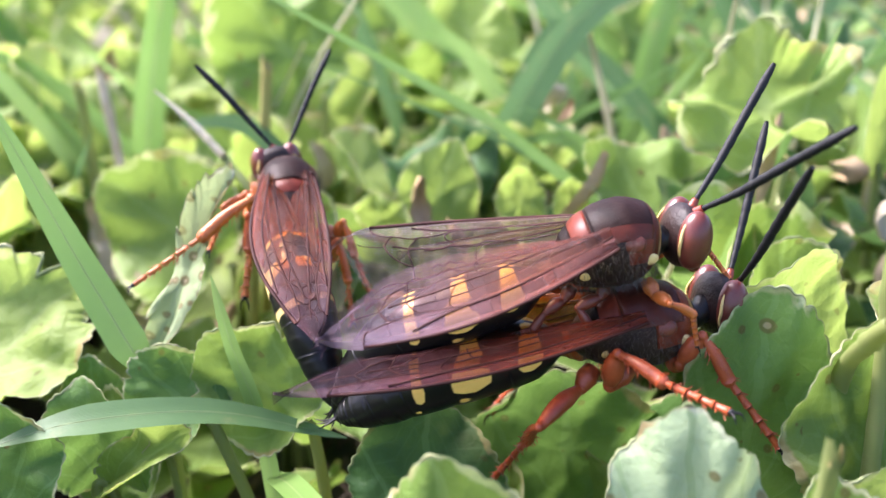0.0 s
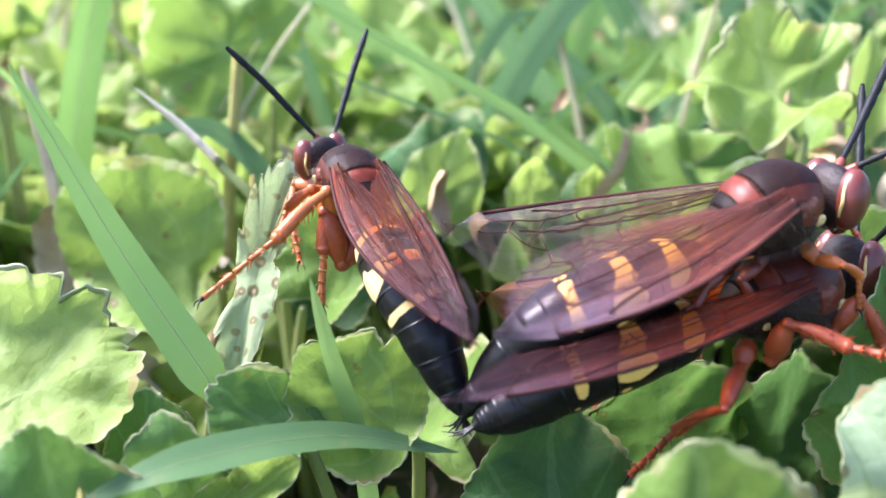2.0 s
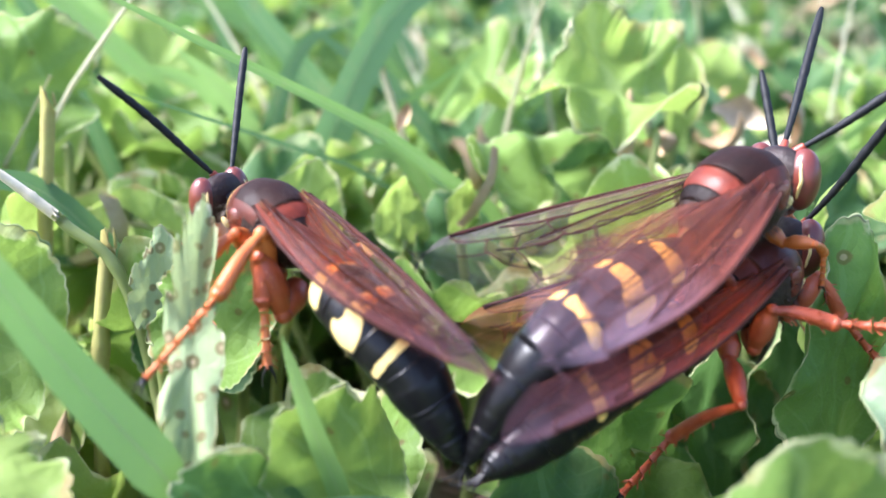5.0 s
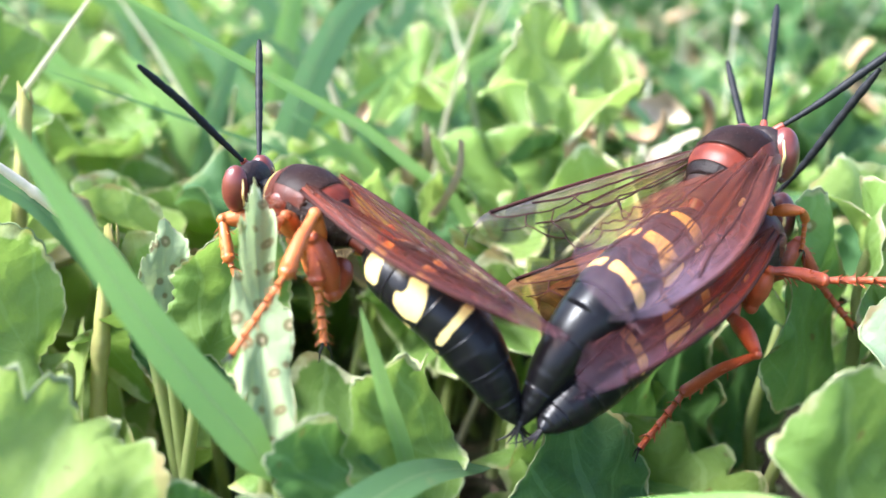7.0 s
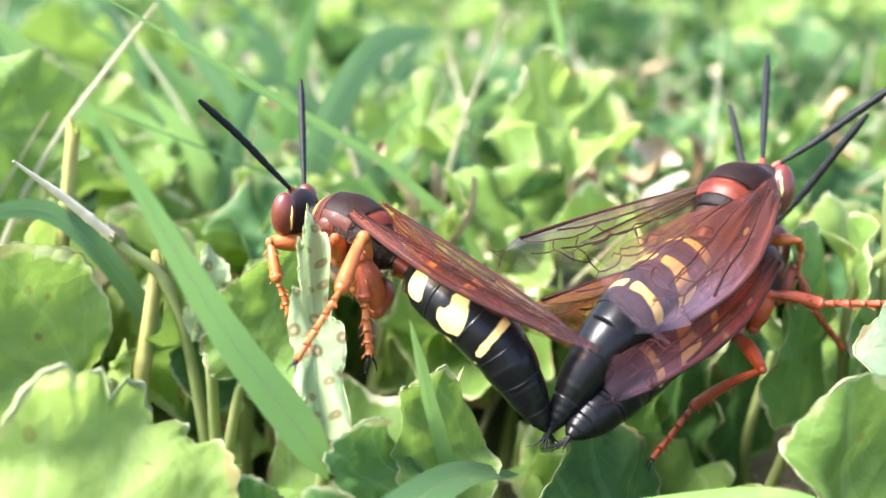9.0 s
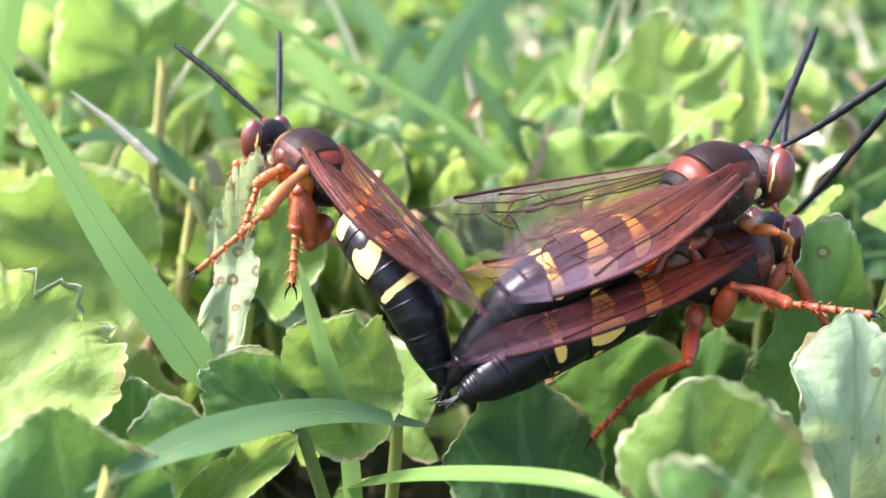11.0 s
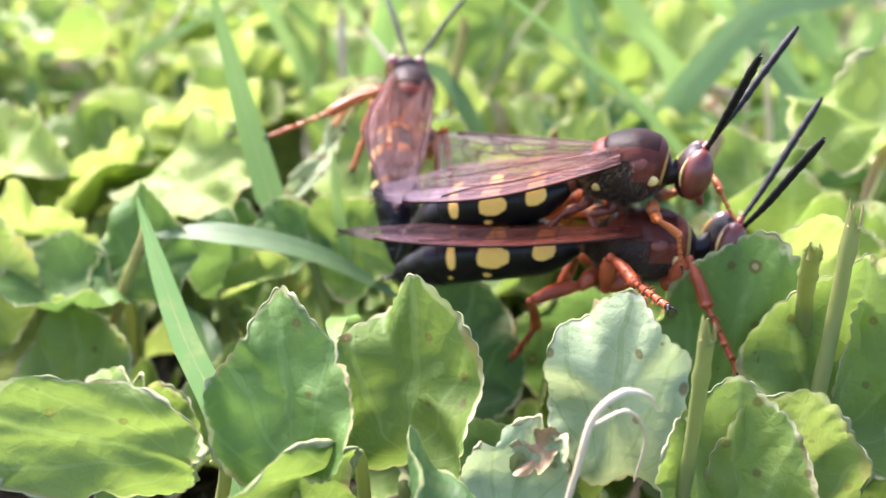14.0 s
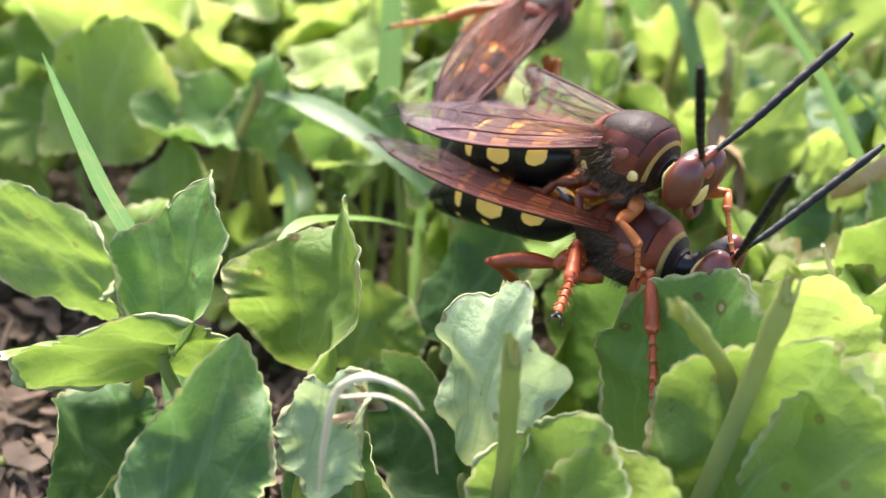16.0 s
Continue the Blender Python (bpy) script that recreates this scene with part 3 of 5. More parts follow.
# ---- wasps ----
def wing_mesh(length, width, seed, ragged=0.06, hind=False, nu=48, nv=26, droop=0.0, bow=0.0, up=1):
    """A wing in centimetres: hinge at the origin, tip along +x, trailing edge to +y. Returns membrane and veins."""
    rng = random.Random(seed)
    ph = [rng.uniform(0, 6.28) for _ in range(6)]

    def chord(s):
        peak = 0.64 if not hind else 0.5
        base = 0.34 if not hind else 0.36
        if s < peak:
            w = base + (1 - base) * math.sin(s / peak * math.pi / 2) ** 1.2
        else:
            w = max(0.0, 1 - ((s - peak) / (1 - peak)) ** 2.1) ** 0.8
        tear = ragged * (max(0, math.sin(31 * s + ph[0])) ** 2 + 0.7 * max(0, math.sin(53 * s + ph[1])) ** 3) * (0.3 < s < 0.97)
        return width * max(0.0, w - tear)

    def at(s, v):
        w = chord(s)
        lead = -(0.05 * width + bow) * math.sin(math.pi * min(1, s * 1.1))
        if s > 0.85:
            lead += 0.30 * width * ((s - 0.85) / 0.15) ** 2 * (1 - v)
        y = lead + v * (w - lead) if w > lead else lead
        z = width * (1 - 0.55 * s) * (0.026 * math.sin(v * 27 + 2 * s) + 0.020 * math.sin(v * 11 - 3 * s)) + up * width * (0.11 * math.sin(math.pi * min(1.0, v * 1.15)) - 0.08 * math.sin(math.pi * s) * (1 - v))
        return Vector((s * length, y, z - droop * length * s * s))

    bm = bmesh.new()
    uvl = bm.loops.layers.uv.new("leaf")
    grid = [[bm.verts.new(at(i / nu, j / nv)) for j in range(nv + 1)] for i in range(nu + 1)]
    for i in range(nu):
        for j in range(nv):
            f = bm.faces.new((grid[i][j], grid[i + 1][j], grid[i + 1][j + 1], grid[i][j + 1]))
            for lp, (a, b) in zip(f.loops, ((i, j), (i + 1, j), (i + 1, j + 1), (i, j + 1))):
                lp[uvl].uv = (a / nu, b / nv)
    bmesh.ops.dissolve_degenerate(bm, dist=1e-5, edges=bm.edges)
    veins = [
        (0.026, [(0, 0.0), (0.3, 0.0), (0.6, 0.0), (0.86, 0.02)]),
        (0.015, [(0, 0.3), (0.3, 0.17), (0.55, 0.13), (0.7, 0.06)]),
        (0.013, [(0.05, 0.5), (0.3, 0.42), (0.52, 0.38), (0.75, 0.36)]),
        (0.012, [(0.05, 0.8), (0.3, 0.74), (0.5, 0.68), (0.66, 0.72)]),
        (0.010, [(0.5, 0.13), (0.66, 0.24), (0.82, 0.18), (0.86, 0.04)]),
        (0.010, [(0.52, 0.38), (0.56, 0.26), (0.55, 0.13)]),
        (0.010, [(0.66, 0.24), (0.69, 0.36), (0.67, 0.55), (0.66, 0.72)]),
        (0.010, [(0.76, 0.22), (0.78, 0.36), (0.74, 0.52), (0.67, 0.56)]),
        (0.009, [(0.42, 0.40), (0.44, 0.55), (0.42, 0.70)]),
        (0.008, [(0.78, 0.36), (0.88, 0.45)]),
        (0.008, [(0.66, 0.72), (0.76, 0.86)]),
    ] if not hind else [
        (0.018, [(0, 0.0), (0.4, 0.0), (0.8, 0.03)]),
        (0.011, [(0, 0.3), (0.35, 0.22), (0.62, 0.2), (0.85, 0.3)]),
        (0.010, [(0.02, 0.6), (0.35, 0.52), (0.6, 0.55), (0.8, 0.7)]),
        (0.009, [(0.55, 0.2), (0.57, 0.38), (0.55, 0.54)]),
        (0.008, [(0.03, 0.8), (0.3, 0.82), (0.5, 0.86)]),
    ]
    vb = bmesh.new()
    for r, path in veins:
        pts = [at(p.x, p.y) for p in spline([(s, v, 0) for s, v in path], 5 * len(path))]
        loft(vb, pts, [r * 0.6] * len(pts), [r * 0.5] * len(pts), (0, 0, 1), 6)
    return bm, vb


def wing(parent, origin, hinge, tip, trail, width, seed, material, name="forewing", hind=False, ragged=0.06, bow=0.0):
    """A wing from hinge to tip; trail is the side on which its trailing edge lies."""
    x = (Vector(tip) - Vector(hinge))
    length = x.length
    x.normalize()
    y = (Vector(trail) - x * x.dot(Vector(trail))).normalized()
    z = x.cross(y)
    m = Matrix((x, y, z)).transposed().to_4x4()
    m.translation = (Vector(hinge) - Vector(origin)) * CM
    bm, vb = wing_mesh(length, width, seed, ragged, hind, bow=bow, up=1 if z.z > 0 else -1)
    ob = part(name, bm, material, parent)
    ob.matrix_local = m
    part("wing_vein", vb, VEIN, ob)
    return ob


def leg(parent, origin, joints, radii, material, foot_material, name="leg", seed=0, spines=True):
    """A leg: coxa, femur, tibia and tarsus between five joints, with rows of stiff spines on the tibia."""
    o = Vector(origin)
    rng = random.Random(seed)
    p = [Vector(j) - o for j in joints]
    holder = new(name, None)
    holder.parent = parent
    names = ("coxa", "femur", "tibia", "tarsus")
    for k in range(len(p) - 1):
        bm = bmesh.new()
        a, b = p[k], p[k + 1]
        nm = names[k]
        r = radii[k]
        if nm == "tarsus":
            d = b - a
            for q in range(5):
                s0, s1 = a + d * (q / 5), a + d * ((q + 1) / 5 - 0.02)
                tube(bm, [s0, (s0 + s1) / 2, s1], [r * 0.8, r * 0.78, r * 0.98], 8, 6)
            side = d.normalized().cross(Vector((0, 0, 1))).normalized()
            claw = bmesh.new()
            ball(claw, b, ((1, 0, 0), (0, 1, 0), (0, 0, 1)), (r * 0.8,) * 3, 8, 6)
            for sgn in (-1, 1):
                tube(claw, [b, b + d.normalized() * r * 1.6 + side * sgn * r, b + d.normalized() * r * 2.4 + side * sgn * r * 1.3 + Vector((0, 0, -r * 1.3))], [r * 0.38, r * 0.26, r * 0.08], 6, 6)
        else:
            bow = Vector((0, 0, 0.05)) * (b - a).length
            prof = {"coxa": [r * 0.9, r * 1.15, r * 0.7], "femur": [r * 0.6, r * 1.15, r * 1.1, r * 0.62], "tibia": [r * 0.6, r * 0.85, r * 1.05, r * 1.1]}[nm]
            mid = (a + b) / 2 + bow
            tube(bm, [a, mid, b], prof, 12, 12)
            ball(bm, b, ((1, 0, 0), (0, 1, 0), (0, 0, 1)), (prof[-1] * 0.98,) * 3, 10, 6)
        if nm == "tarsus":
            part("claw", claw, CHITIN_BLACK, holder, "dark hooked claw pair")
        part(nm, bm, foot_material if nm == "tarsus" else material, holder)
        if spines and nm in ("tibia", "tarsus"):
            bm = bmesh.new()
            d = (b - a).normalized()
            for q in range(24):
                s = a + (b - a) * rng.uniform(0.15, 1.0)
                out = Vector((rng.uniform(-1, 1), rng.uniform(-1, 1), rng.uniform(-1, 0.6)))
                out = (out - d * out.dot(d)).normalized()
                tube(bm, [s + out * r * 0.6, s + out * (r * 1.25 + 0.022) + d * 0.045], [0.006, 0.002], 5, 3)
            tagged(part("spine", bm, foot_material, holder), kind="stuff")
    return holder


def antenna_mesh(length, radius, curl):
    bm = bmesh.new()
    n = 67
    c = spline([(0, 0, 0), (0, 0.28 * length, 0.02), (0, 0.62 * length, 0.03 + curl * 0.35), (0, length, curl)], n)
    r = []
    for k in range(n):
        s = k / (n - 1)
        ring = 0.86 + 0.14 * abs(math.sin(math.pi * s * 11)) ** 0.5
        r.append(radius * ring * (0.62 + 0.55 * min(1, s * 2.2)) * (1 if s < 0.9 else 1 - 0.45 * (s - 0.9) / 0.1))
    loft(bm, c, r, r, (0, 0, 1), 10)
    return bm


def antenna(parent, origin, base, direction, length=1.35, radius=0.031, curl=0.14, up=(0, 0, 1)):
    m = aim(base, origin, direction, up)
    ob = part("antenna", antenna_mesh(length, radius, curl), ANTENNA, parent)
    ob.matrix_local = m
    bm = bmesh.new()
    tube(bm, [(0, -0.10, 0), (0, 0.0, 0), (0, 0.05, 0.005)], [0.030, 0.034, 0.028], 10, 8)
    part("scape", bm, CHITIN_RED, ob, "short rust-red antenna base")
    return ob


def aim(base, origin, direction, up=(0, 0, 1)):
    y = Vector(direction).normalized()
    x = y.cross(Vector(up)).normalized()
    m = Matrix((x, y, x.cross(y))).transposed().to_4x4()
    m.translation = (Vector(base) - Vector(origin)) * CM
    return m


def marks(k, s, phi):
    """How yellow tergite k is at s along it and phi degrees round from its top: a band broken on the back, swelling on the flank."""
    a = abs(phi)
    if k > 2:
        return 0.0
    half = np.interp(a, *(
        ((0, 3, 7, 40, 66, 82, 96, 106), (-0.10, -0.10, 0.13, 0.15, 0.19, 0.23, 0.20, -0.10)),
        ((0, 3, 6, 36, 60, 80, 100, 114), (-0.12, -0.12, 0.13, 0.15, 0.24, 0.31, 0.27, -0.14)),
        ((0, 3, 6, 40, 66, 82, 100, 110), (-0.12, -0.12, 0.10, 0.08, 0.09, 0.11, 0.08, -0.12)),
    )[k])
    mid = (0.60, 0.62, 0.64)[k] - 0.10 * math.cos(radians(a)) + 0.04
    v = 0.5 + 2.6 * (half - abs(s - mid))
    if k == 1:
        v = min(v, 0.5 + 3.0 * (math.hypot((s - 0.38) / 1.0, (a - 62) / 110) - 0.11))
        v = max(v, 0.5 + 3.0 * (0.09 - math.hypot(s - 0.86, (a - 124) / 80)))
    if k == 2:
        v = max(v, 0.5 + 3.0 * (0.07 - math.hypot(s - 0.84, (a - 122) / 80)))
    return min(1.0, max(0.0, v))


def abdomen(parent, origin, path, radius, up, material, tall=0.92):
    """Six overlapping tergites along a bending line."""
    o = Vector(origin)
    n = 6 * 14 + 1
    c = [p - o for p in spline(path, n)]
    prof = values([(0, 0.30), (0.06, 0.56), (0.14, 0.86), (0.30, 1.0), (0.5, 0.98), (0.68, 0.87), (0.84, 0.64), (0.95, 0.36), (1, 0.11)], n)
    for k in range(6):
        i0, i1 = (round(84 * q) for q in (0, 0.25, 0.44, 0.61, 0.765, 0.9, 1)[k:k + 2])
        idx = [min(n - 1, max(0, round(v))) for v in np.linspace(i0 - (2 if k else 0), i1, 17)]
        cs = [c[i].copy() for i in idx]
        r = [radius * prof[i] * (0.955 + 0.045 * min(1.0, q / 12)) for q, i in enumerate(idx)]
        r[-1] *= 0.985
        bm = bmesh.new()
        lay = bm.verts.layers.float.new("mark")
        for q in range(1, len(cs)):
            if (cs[q] - cs[q - 1]).length < 1e-6:
                cs[q] = cs[q] + (c[-1] - c[-3]).normalized() * 0.004
        rows = loft(bm, cs, r, [v * tall for v in r], up, 48)
        for q, row in enumerate(rows):
            for j, v in enumerate(row):
                v[lay] = marks(k, q / 16, -180 + 360 * j / 48)
        part("abdomen_segment", bm, material, parent)


def wasp(label, origin, head_c, head_f, thorax, up, abdomen_path, radius, banded, scale=1.0, back=None):
    """Body of a large wasp. thorax: neck, middle and waist points. Legs, wings and antennae are added by the caller."""
    root = new("wasp", None)
    root.location = Vector(origin) * CM
    tagged(root, label, "wasp", "wasps")
    o = Vector(origin)
    k = scale
    # thorax
    n = 40
    c = [p - o for p in spline(thorax, n)]
    wide = [v * k for v in values([(0, 0.13), (0.06, 0.21), (0.2, 0.31), (0.4, 0.355), (0.6, 0.34), (0.74, 0.30), (0.88, 0.22), (1, 0.09)], n)]
    high = [v * k for v in values([(0, 0.12), (0.08, 0.22), (0.22, 0.315), (0.42, 0.35), (0.6, 0.345), (0.72, 0.315), (0.86, 0.23), (1, 0.08)], n)]
    bm = bmesh.new()
    loft(bm, c, wide, high, up, 32, power=0.92)
    back, collar = back or CHITIN_DUSK, CHITIN_RUST if back else CHITIN_MAROON
    part("thorax", bm, CHITIN_BROWN, root)

    def plate(name, a, b, arc, grow, material, text=""):
        i0, i1 = int(a * (n - 1)), int(math.ceil(b * (n - 1)))
        m = i1 - i0 + 1
        swell = [1 + grow * math.sin(math.pi * (0.12 + 0.76 * q / (m - 1))) for q in range(m)]
        bm = bmesh.new()
        loft(bm, c[i0:i1 + 1], [w * s for w, s in zip(wide[i0:i1 + 1], swell)], [h * s for h, s in zip(high[i0:i1 + 1], swell)], up, 28, arc, 0.92, False)
        bmesh.ops.solidify(bm, geom=bm.faces[:], thickness=0.006)
        return part(name, bm, material, root, text)

    plate("pronotum", 0.10, 0.25, (-118, 118), 0.016, collar, "rust-red collar plate")
    plate("pronotum_margin", 0.10, 0.113, (-108, 108), 0.026, CHITIN_YELLOW, "thin cream rim of the collar")
    plate("mesoscutum", 0.24, 0.64, (-62, 62), 0.026, back, "dark velvety back plate")
    plate("shoulder_plate", 0.25, 0.60, (48, 70), 0.034, CHITIN_MAROON, "red-brown flank of the back plate")
    plate("shoulder_plate", 0.25, 0.60, (-70, -48), 0.034, CHITIN_MAROON, "red-brown flank of the back plate")
    plate("pleural_plate", 0.22, 0.44, (64, 100), 0.014, CHITIN_RED)
    plate("pleural_plate", 0.22, 0.44, (-100, -64), 0.014, CHITIN_RED)
    plate("scutellum", 0.66, 0.77, (-50, 50), 0.026, CHITIN_RED, "brick-red band across the back")
    plate("postscutellum", 0.79, 0.85, (-48, 48), 0.03, CHITIN_BROWN)
    f, side, top = frame_of(c[0] - c[-1], up)
    for s in (-1, 1):
        for name, i, a, r, mat in (("side_spot", 0.23, 98, 0.052, CHITIN_YELLOW), ("tegula", 0.38, 74, 0.072, CHITIN_MAROON), ("side_spot", 0.80, 104, 0.042, CHITIN_YELLOW)):
            q = int(i * (n - 1))
            an = radians(a) * s
            p = c[q] + side * (math.sin(an) * wide[q]) + top * (math.cos(an) * high[q])
            out = (p - c[q]).normalized()
            fx, sx, tx = frame_of(f, out)
            bm = bmesh.new()
            ball(bm, p, (fx, sx, tx), (r * 1.25 * k, r * k, r * 0.4 * k), 14, 8)
            part(name, bm, mat, root)
    # fine hair on flanks and waist
    rng = random.Random(len(label))
    bm = bmesh.new()
    for k_hair in range(3400):
        q = rng.randrange(int(n * 0.1), n - 3)
        on_back = k_hair % 4 == 0
        an = radians(rng.choice((-1, 1)) * (rng.uniform(0, 60) if on_back else rng.uniform(60, 178)))
        p = c[q] + side * (math.sin(an) * wide[q]) + top * (math.cos(an) * high[q])
        out = (p - c[q]).normalized()
        p = p + out * 0.008
        d = (out * (0.5 if on_back else 1.0) + f * rng.uniform(-1.3, 0.4) + top * rng.uniform(-0.9, 0.5) + side * rng.uniform(-0.4, 0.4)).normalized() * (rng.uniform(0.015, 0.04) if on_back else rng.uniform(0.04, 0.12))
        w = out.cross(d)
        w = w.normalized() * 0.0014 if w.length > 1e-6 else side * 0.0014
        vs = [bm.verts.new(p - w), bm.verts.new(p + w), bm.verts.new(p + d)]
        bm.faces.new(vs)
    tagged(part("body_hair", bm, HAIR, root, "short greyish hair on the flanks"), kind="stuff")
    # head
    hf, hs, ht = frame_of(head_f, up)
    hc = Vector(head_c) - o
    bm = bmesh.new()
    ball(bm, hc, (hs, hf, ht), (0.285 * k, 0.15 * k, 0.262 * k), 28, 18)
    head = part("head", bm, CHITIN_BROWN, root)
    for s in (-1, 1):
        bm = bmesh.new()
        cs = hc + hs * (0.190 * s * k) + hf * (0.035 * k) + ht * (0.02 * k)
        ball(bm, cs, ((hs + hf * 0.25 * s).normalized(), (hf - hs * 0.25 * s).normalized(), ht), (0.140 * k, 0.145 * k, 0.245 * k), 24, 18)
        part("eye", bm, EYE, head, "glossy red-brown compound eye")
        bm = bmesh.new()
        rim = [hc + hs * ((0.255 - 0.05 * abs(q)) * s * k) + hf * ((0.030 - 0.138 * math.cos(q)) * k) + ht * ((0.02 + 0.20 * math.sin(q)) * k) for q in np.linspace(-1.35, 1.35, 9).tolist()]
        tube(bm, rim, [0.004 * k, 0.011 * k, 0.014 * k, 0.011 * k, 0.004 * k], 8, 24)
        part("eye_rim", bm, CHITIN_YELLOW, head, "thin cream rim behind the eye")
        bm = bmesh.new()
        a = hc + hf * 0.10 * k - ht * 0.18 * k + hs * 0.10 * s * k
        tube(bm, [a, a + hf * 0.05 * k - ht * 0.07 * k - hs * 0.03 * s * k, a + hf * 0.05 * k - ht * 0.13 * k - hs * 0.10 * s * k], [0.045 * k, 0.04 * k, 0.012 * k], 8, 8)
        part("mandible", bm, CHITIN_MAROON, head)
    bm = bmesh.new()
    ball(bm, hc + hf * 0.09 * k - ht * 0.08 * k, (hs, hf, ht), (0.125 * k, 0.085 * k, 0.135 * k), 18, 12)
    part("clypeus", bm, CHITIN_YELLOW, head, "cream-yellow face plate")
    bm = bmesh.new()
    ball(bm, hc + hf * 0.085 * k + ht * 0.10 * k, (hs, hf, ht), (0.12 * k, 0.06 * k, 0.10 * k), 18, 12)
    part("brow", bm, CHITIN_RED, head)
    neck = bmesh.new()
    tube(neck, [c[0] - f * 0.1, c[0] + f * 0.05, hc - hf * 0.08], [0.14 * k, 0.10 * k, 0.11 * k], 14, 10)
    part("neck", neck, CHITIN_BLACK, root)
    abdomen(root, origin, abdomen_path, radius, up, banded)
    tail = Vector(abdomen_path[-1]) - o
    back_way = (Vector(abdomen_path[-1]) - Vector(abdomen_path[-2])).normalized()
    bm = bmesh.new()
    for s in (-1, 0, 1):
        tube(bm, [tail - back_way * 0.03, tail + back_way * 0.10 + hs * 0.03 * s, tail + back_way * 0.2 + hs * 0.09 * s + Vector((0, 0, 0.03))], [0.018, 0.010, 0.002], 6, 8)
    part("tail_bristle", bm, CHITIN_BLACK, root)
    waist = bmesh.new()
    tube(waist, [c[-3], c[-1], Vector(abdomen_path[0]) - o, Vector(abdomen_path[0]).lerp(Vector(abdomen_path[1]), 0.15) - o], [0.10 * k, 0.075 * k, 0.07 * k, 0.10 * k], 12, 12)
    part("waist", waist, CHITIN_MAROON, root)
    return root


def upper_wasp():
    o = (2.15, 8.5, 4.4)
    root = wasp("black-and-yellow wasp with smoky wings, clasping another wasp's back", o, (2.76, 8.58, 4.50), (0.97, 0.20, -0.12), [(2.58, 8.55, 4.46), (2.26, 8.5, 4.47), (1.80, 8.48, 4.26)], (-0.12, 0.0, 1),
                [(1.74, 8.48, 4.20), (1.42, 8.46, 4.05), (1.05, 8.43, 3.93), (0.66, 8.42, 3.77), (0.34, 8.48, 3.45), (0.06, 8.58, 2.98)], 0.272, BANDED_YELLOW, 0.92)
    wing(root, o, (2.24, 8.10, 4.58), (0.14, 7.64, 3.94), (-0.16, 0.98, 0.05), 0.88, 3, WING, ragged=0.03, bow=0.10)
    wing(root, o, (2.05, 8.22, 4.53), (0.58, 7.92, 4.03), (-0.16, 0.98, 0.03), 0.60, 4, WING, "hindwing", True)
    wing(root, o, (2.22, 8.80, 4.58), (0.03, 9.28, 4.28), (0.1, -0.7, -0.6), 0.72, 5, WING_CLEAR, ragged=0.06)
    wing(root, o, (2.05, 8.76, 4.54), (0.60, 9.0, 4.22), (0.1, -0.75, -0.5), 0.5, 6, WING_CLEAR, "hindwing", True, 0.2)
    leg(root, o, [(2.5, 8.4, 4.2), (2.55, 8.30, 4.12), (2.62, 8.08, 4.16), (2.80, 8.14, 4.05), (2.86, 8.17, 3.78)], [0.055, 0.046, 0.034, 0.024], CHITIN_ORANGE, CHITIN_ORANGE, "front_leg", 1, False)
    leg(root, o, [(2.5, 8.65, 4.2), (2.6, 8.8, 4.2), (2.92, 8.88, 4.4), (3.0, 8.80, 4.32), (3.20, 8.74, 4.06)], [0.05, 0.045, 0.035, 0.024], CHITIN_ORANGE, CHITIN_ORANGE, "front_leg", 2, False)
    leg(root, o, [(2.2, 8.42, 4.15), (2.15, 8.36, 4.08), (1.98, 8.30, 4.02), (2.06, 8.28, 3.90), (2.2, 8.28, 3.92)], [0.05, 0.045, 0.035, 0.026], CHITIN_MAROON, CHITIN_MAROON, "middle_leg", 3, False)
    leg(root, o, [(2.2, 8.65, 4.15), (2.15, 8.85, 4.05), (2.0, 8.92, 3.95), (2.1, 8.88, 3.86), (2.3, 8.86, 3.88)], [0.09, 0.085, 0.06, 0.04], CHITIN_RUST, CHITIN_RUST, "middle_leg", 4, False)
    leg(root, o, [(1.95, 8.44, 4.12), (1.88, 8.38, 4.05), (1.74, 8.30, 3.98), (1.66, 8.28, 3.86), (1.55, 8.24, 3.84)], [0.05, 0.045, 0.035, 0.026], CHITIN_MAROON, CHITIN_MAROON, "hind_leg", 5, False)
    leg(root, o, [(1.9, 8.62, 4.1), (1.8, 8.78, 4.0), (1.6, 8.85, 3.9), (1.45, 8.83, 3.74), (1.3, 8.8, 3.7)], [0.09, 0.08, 0.055, 0.04], CHITIN_RUST, CHITIN_RUST, "hind_leg", 6, False)
    near = antenna(root, o, (2.86, 8.50, 4.72), (0.62, -0.58, 0.53))
    far = antenna(root, o, (2.84, 8.62, 4.72), (0.56, 0.59, 0.58))
    return root, o, near, far


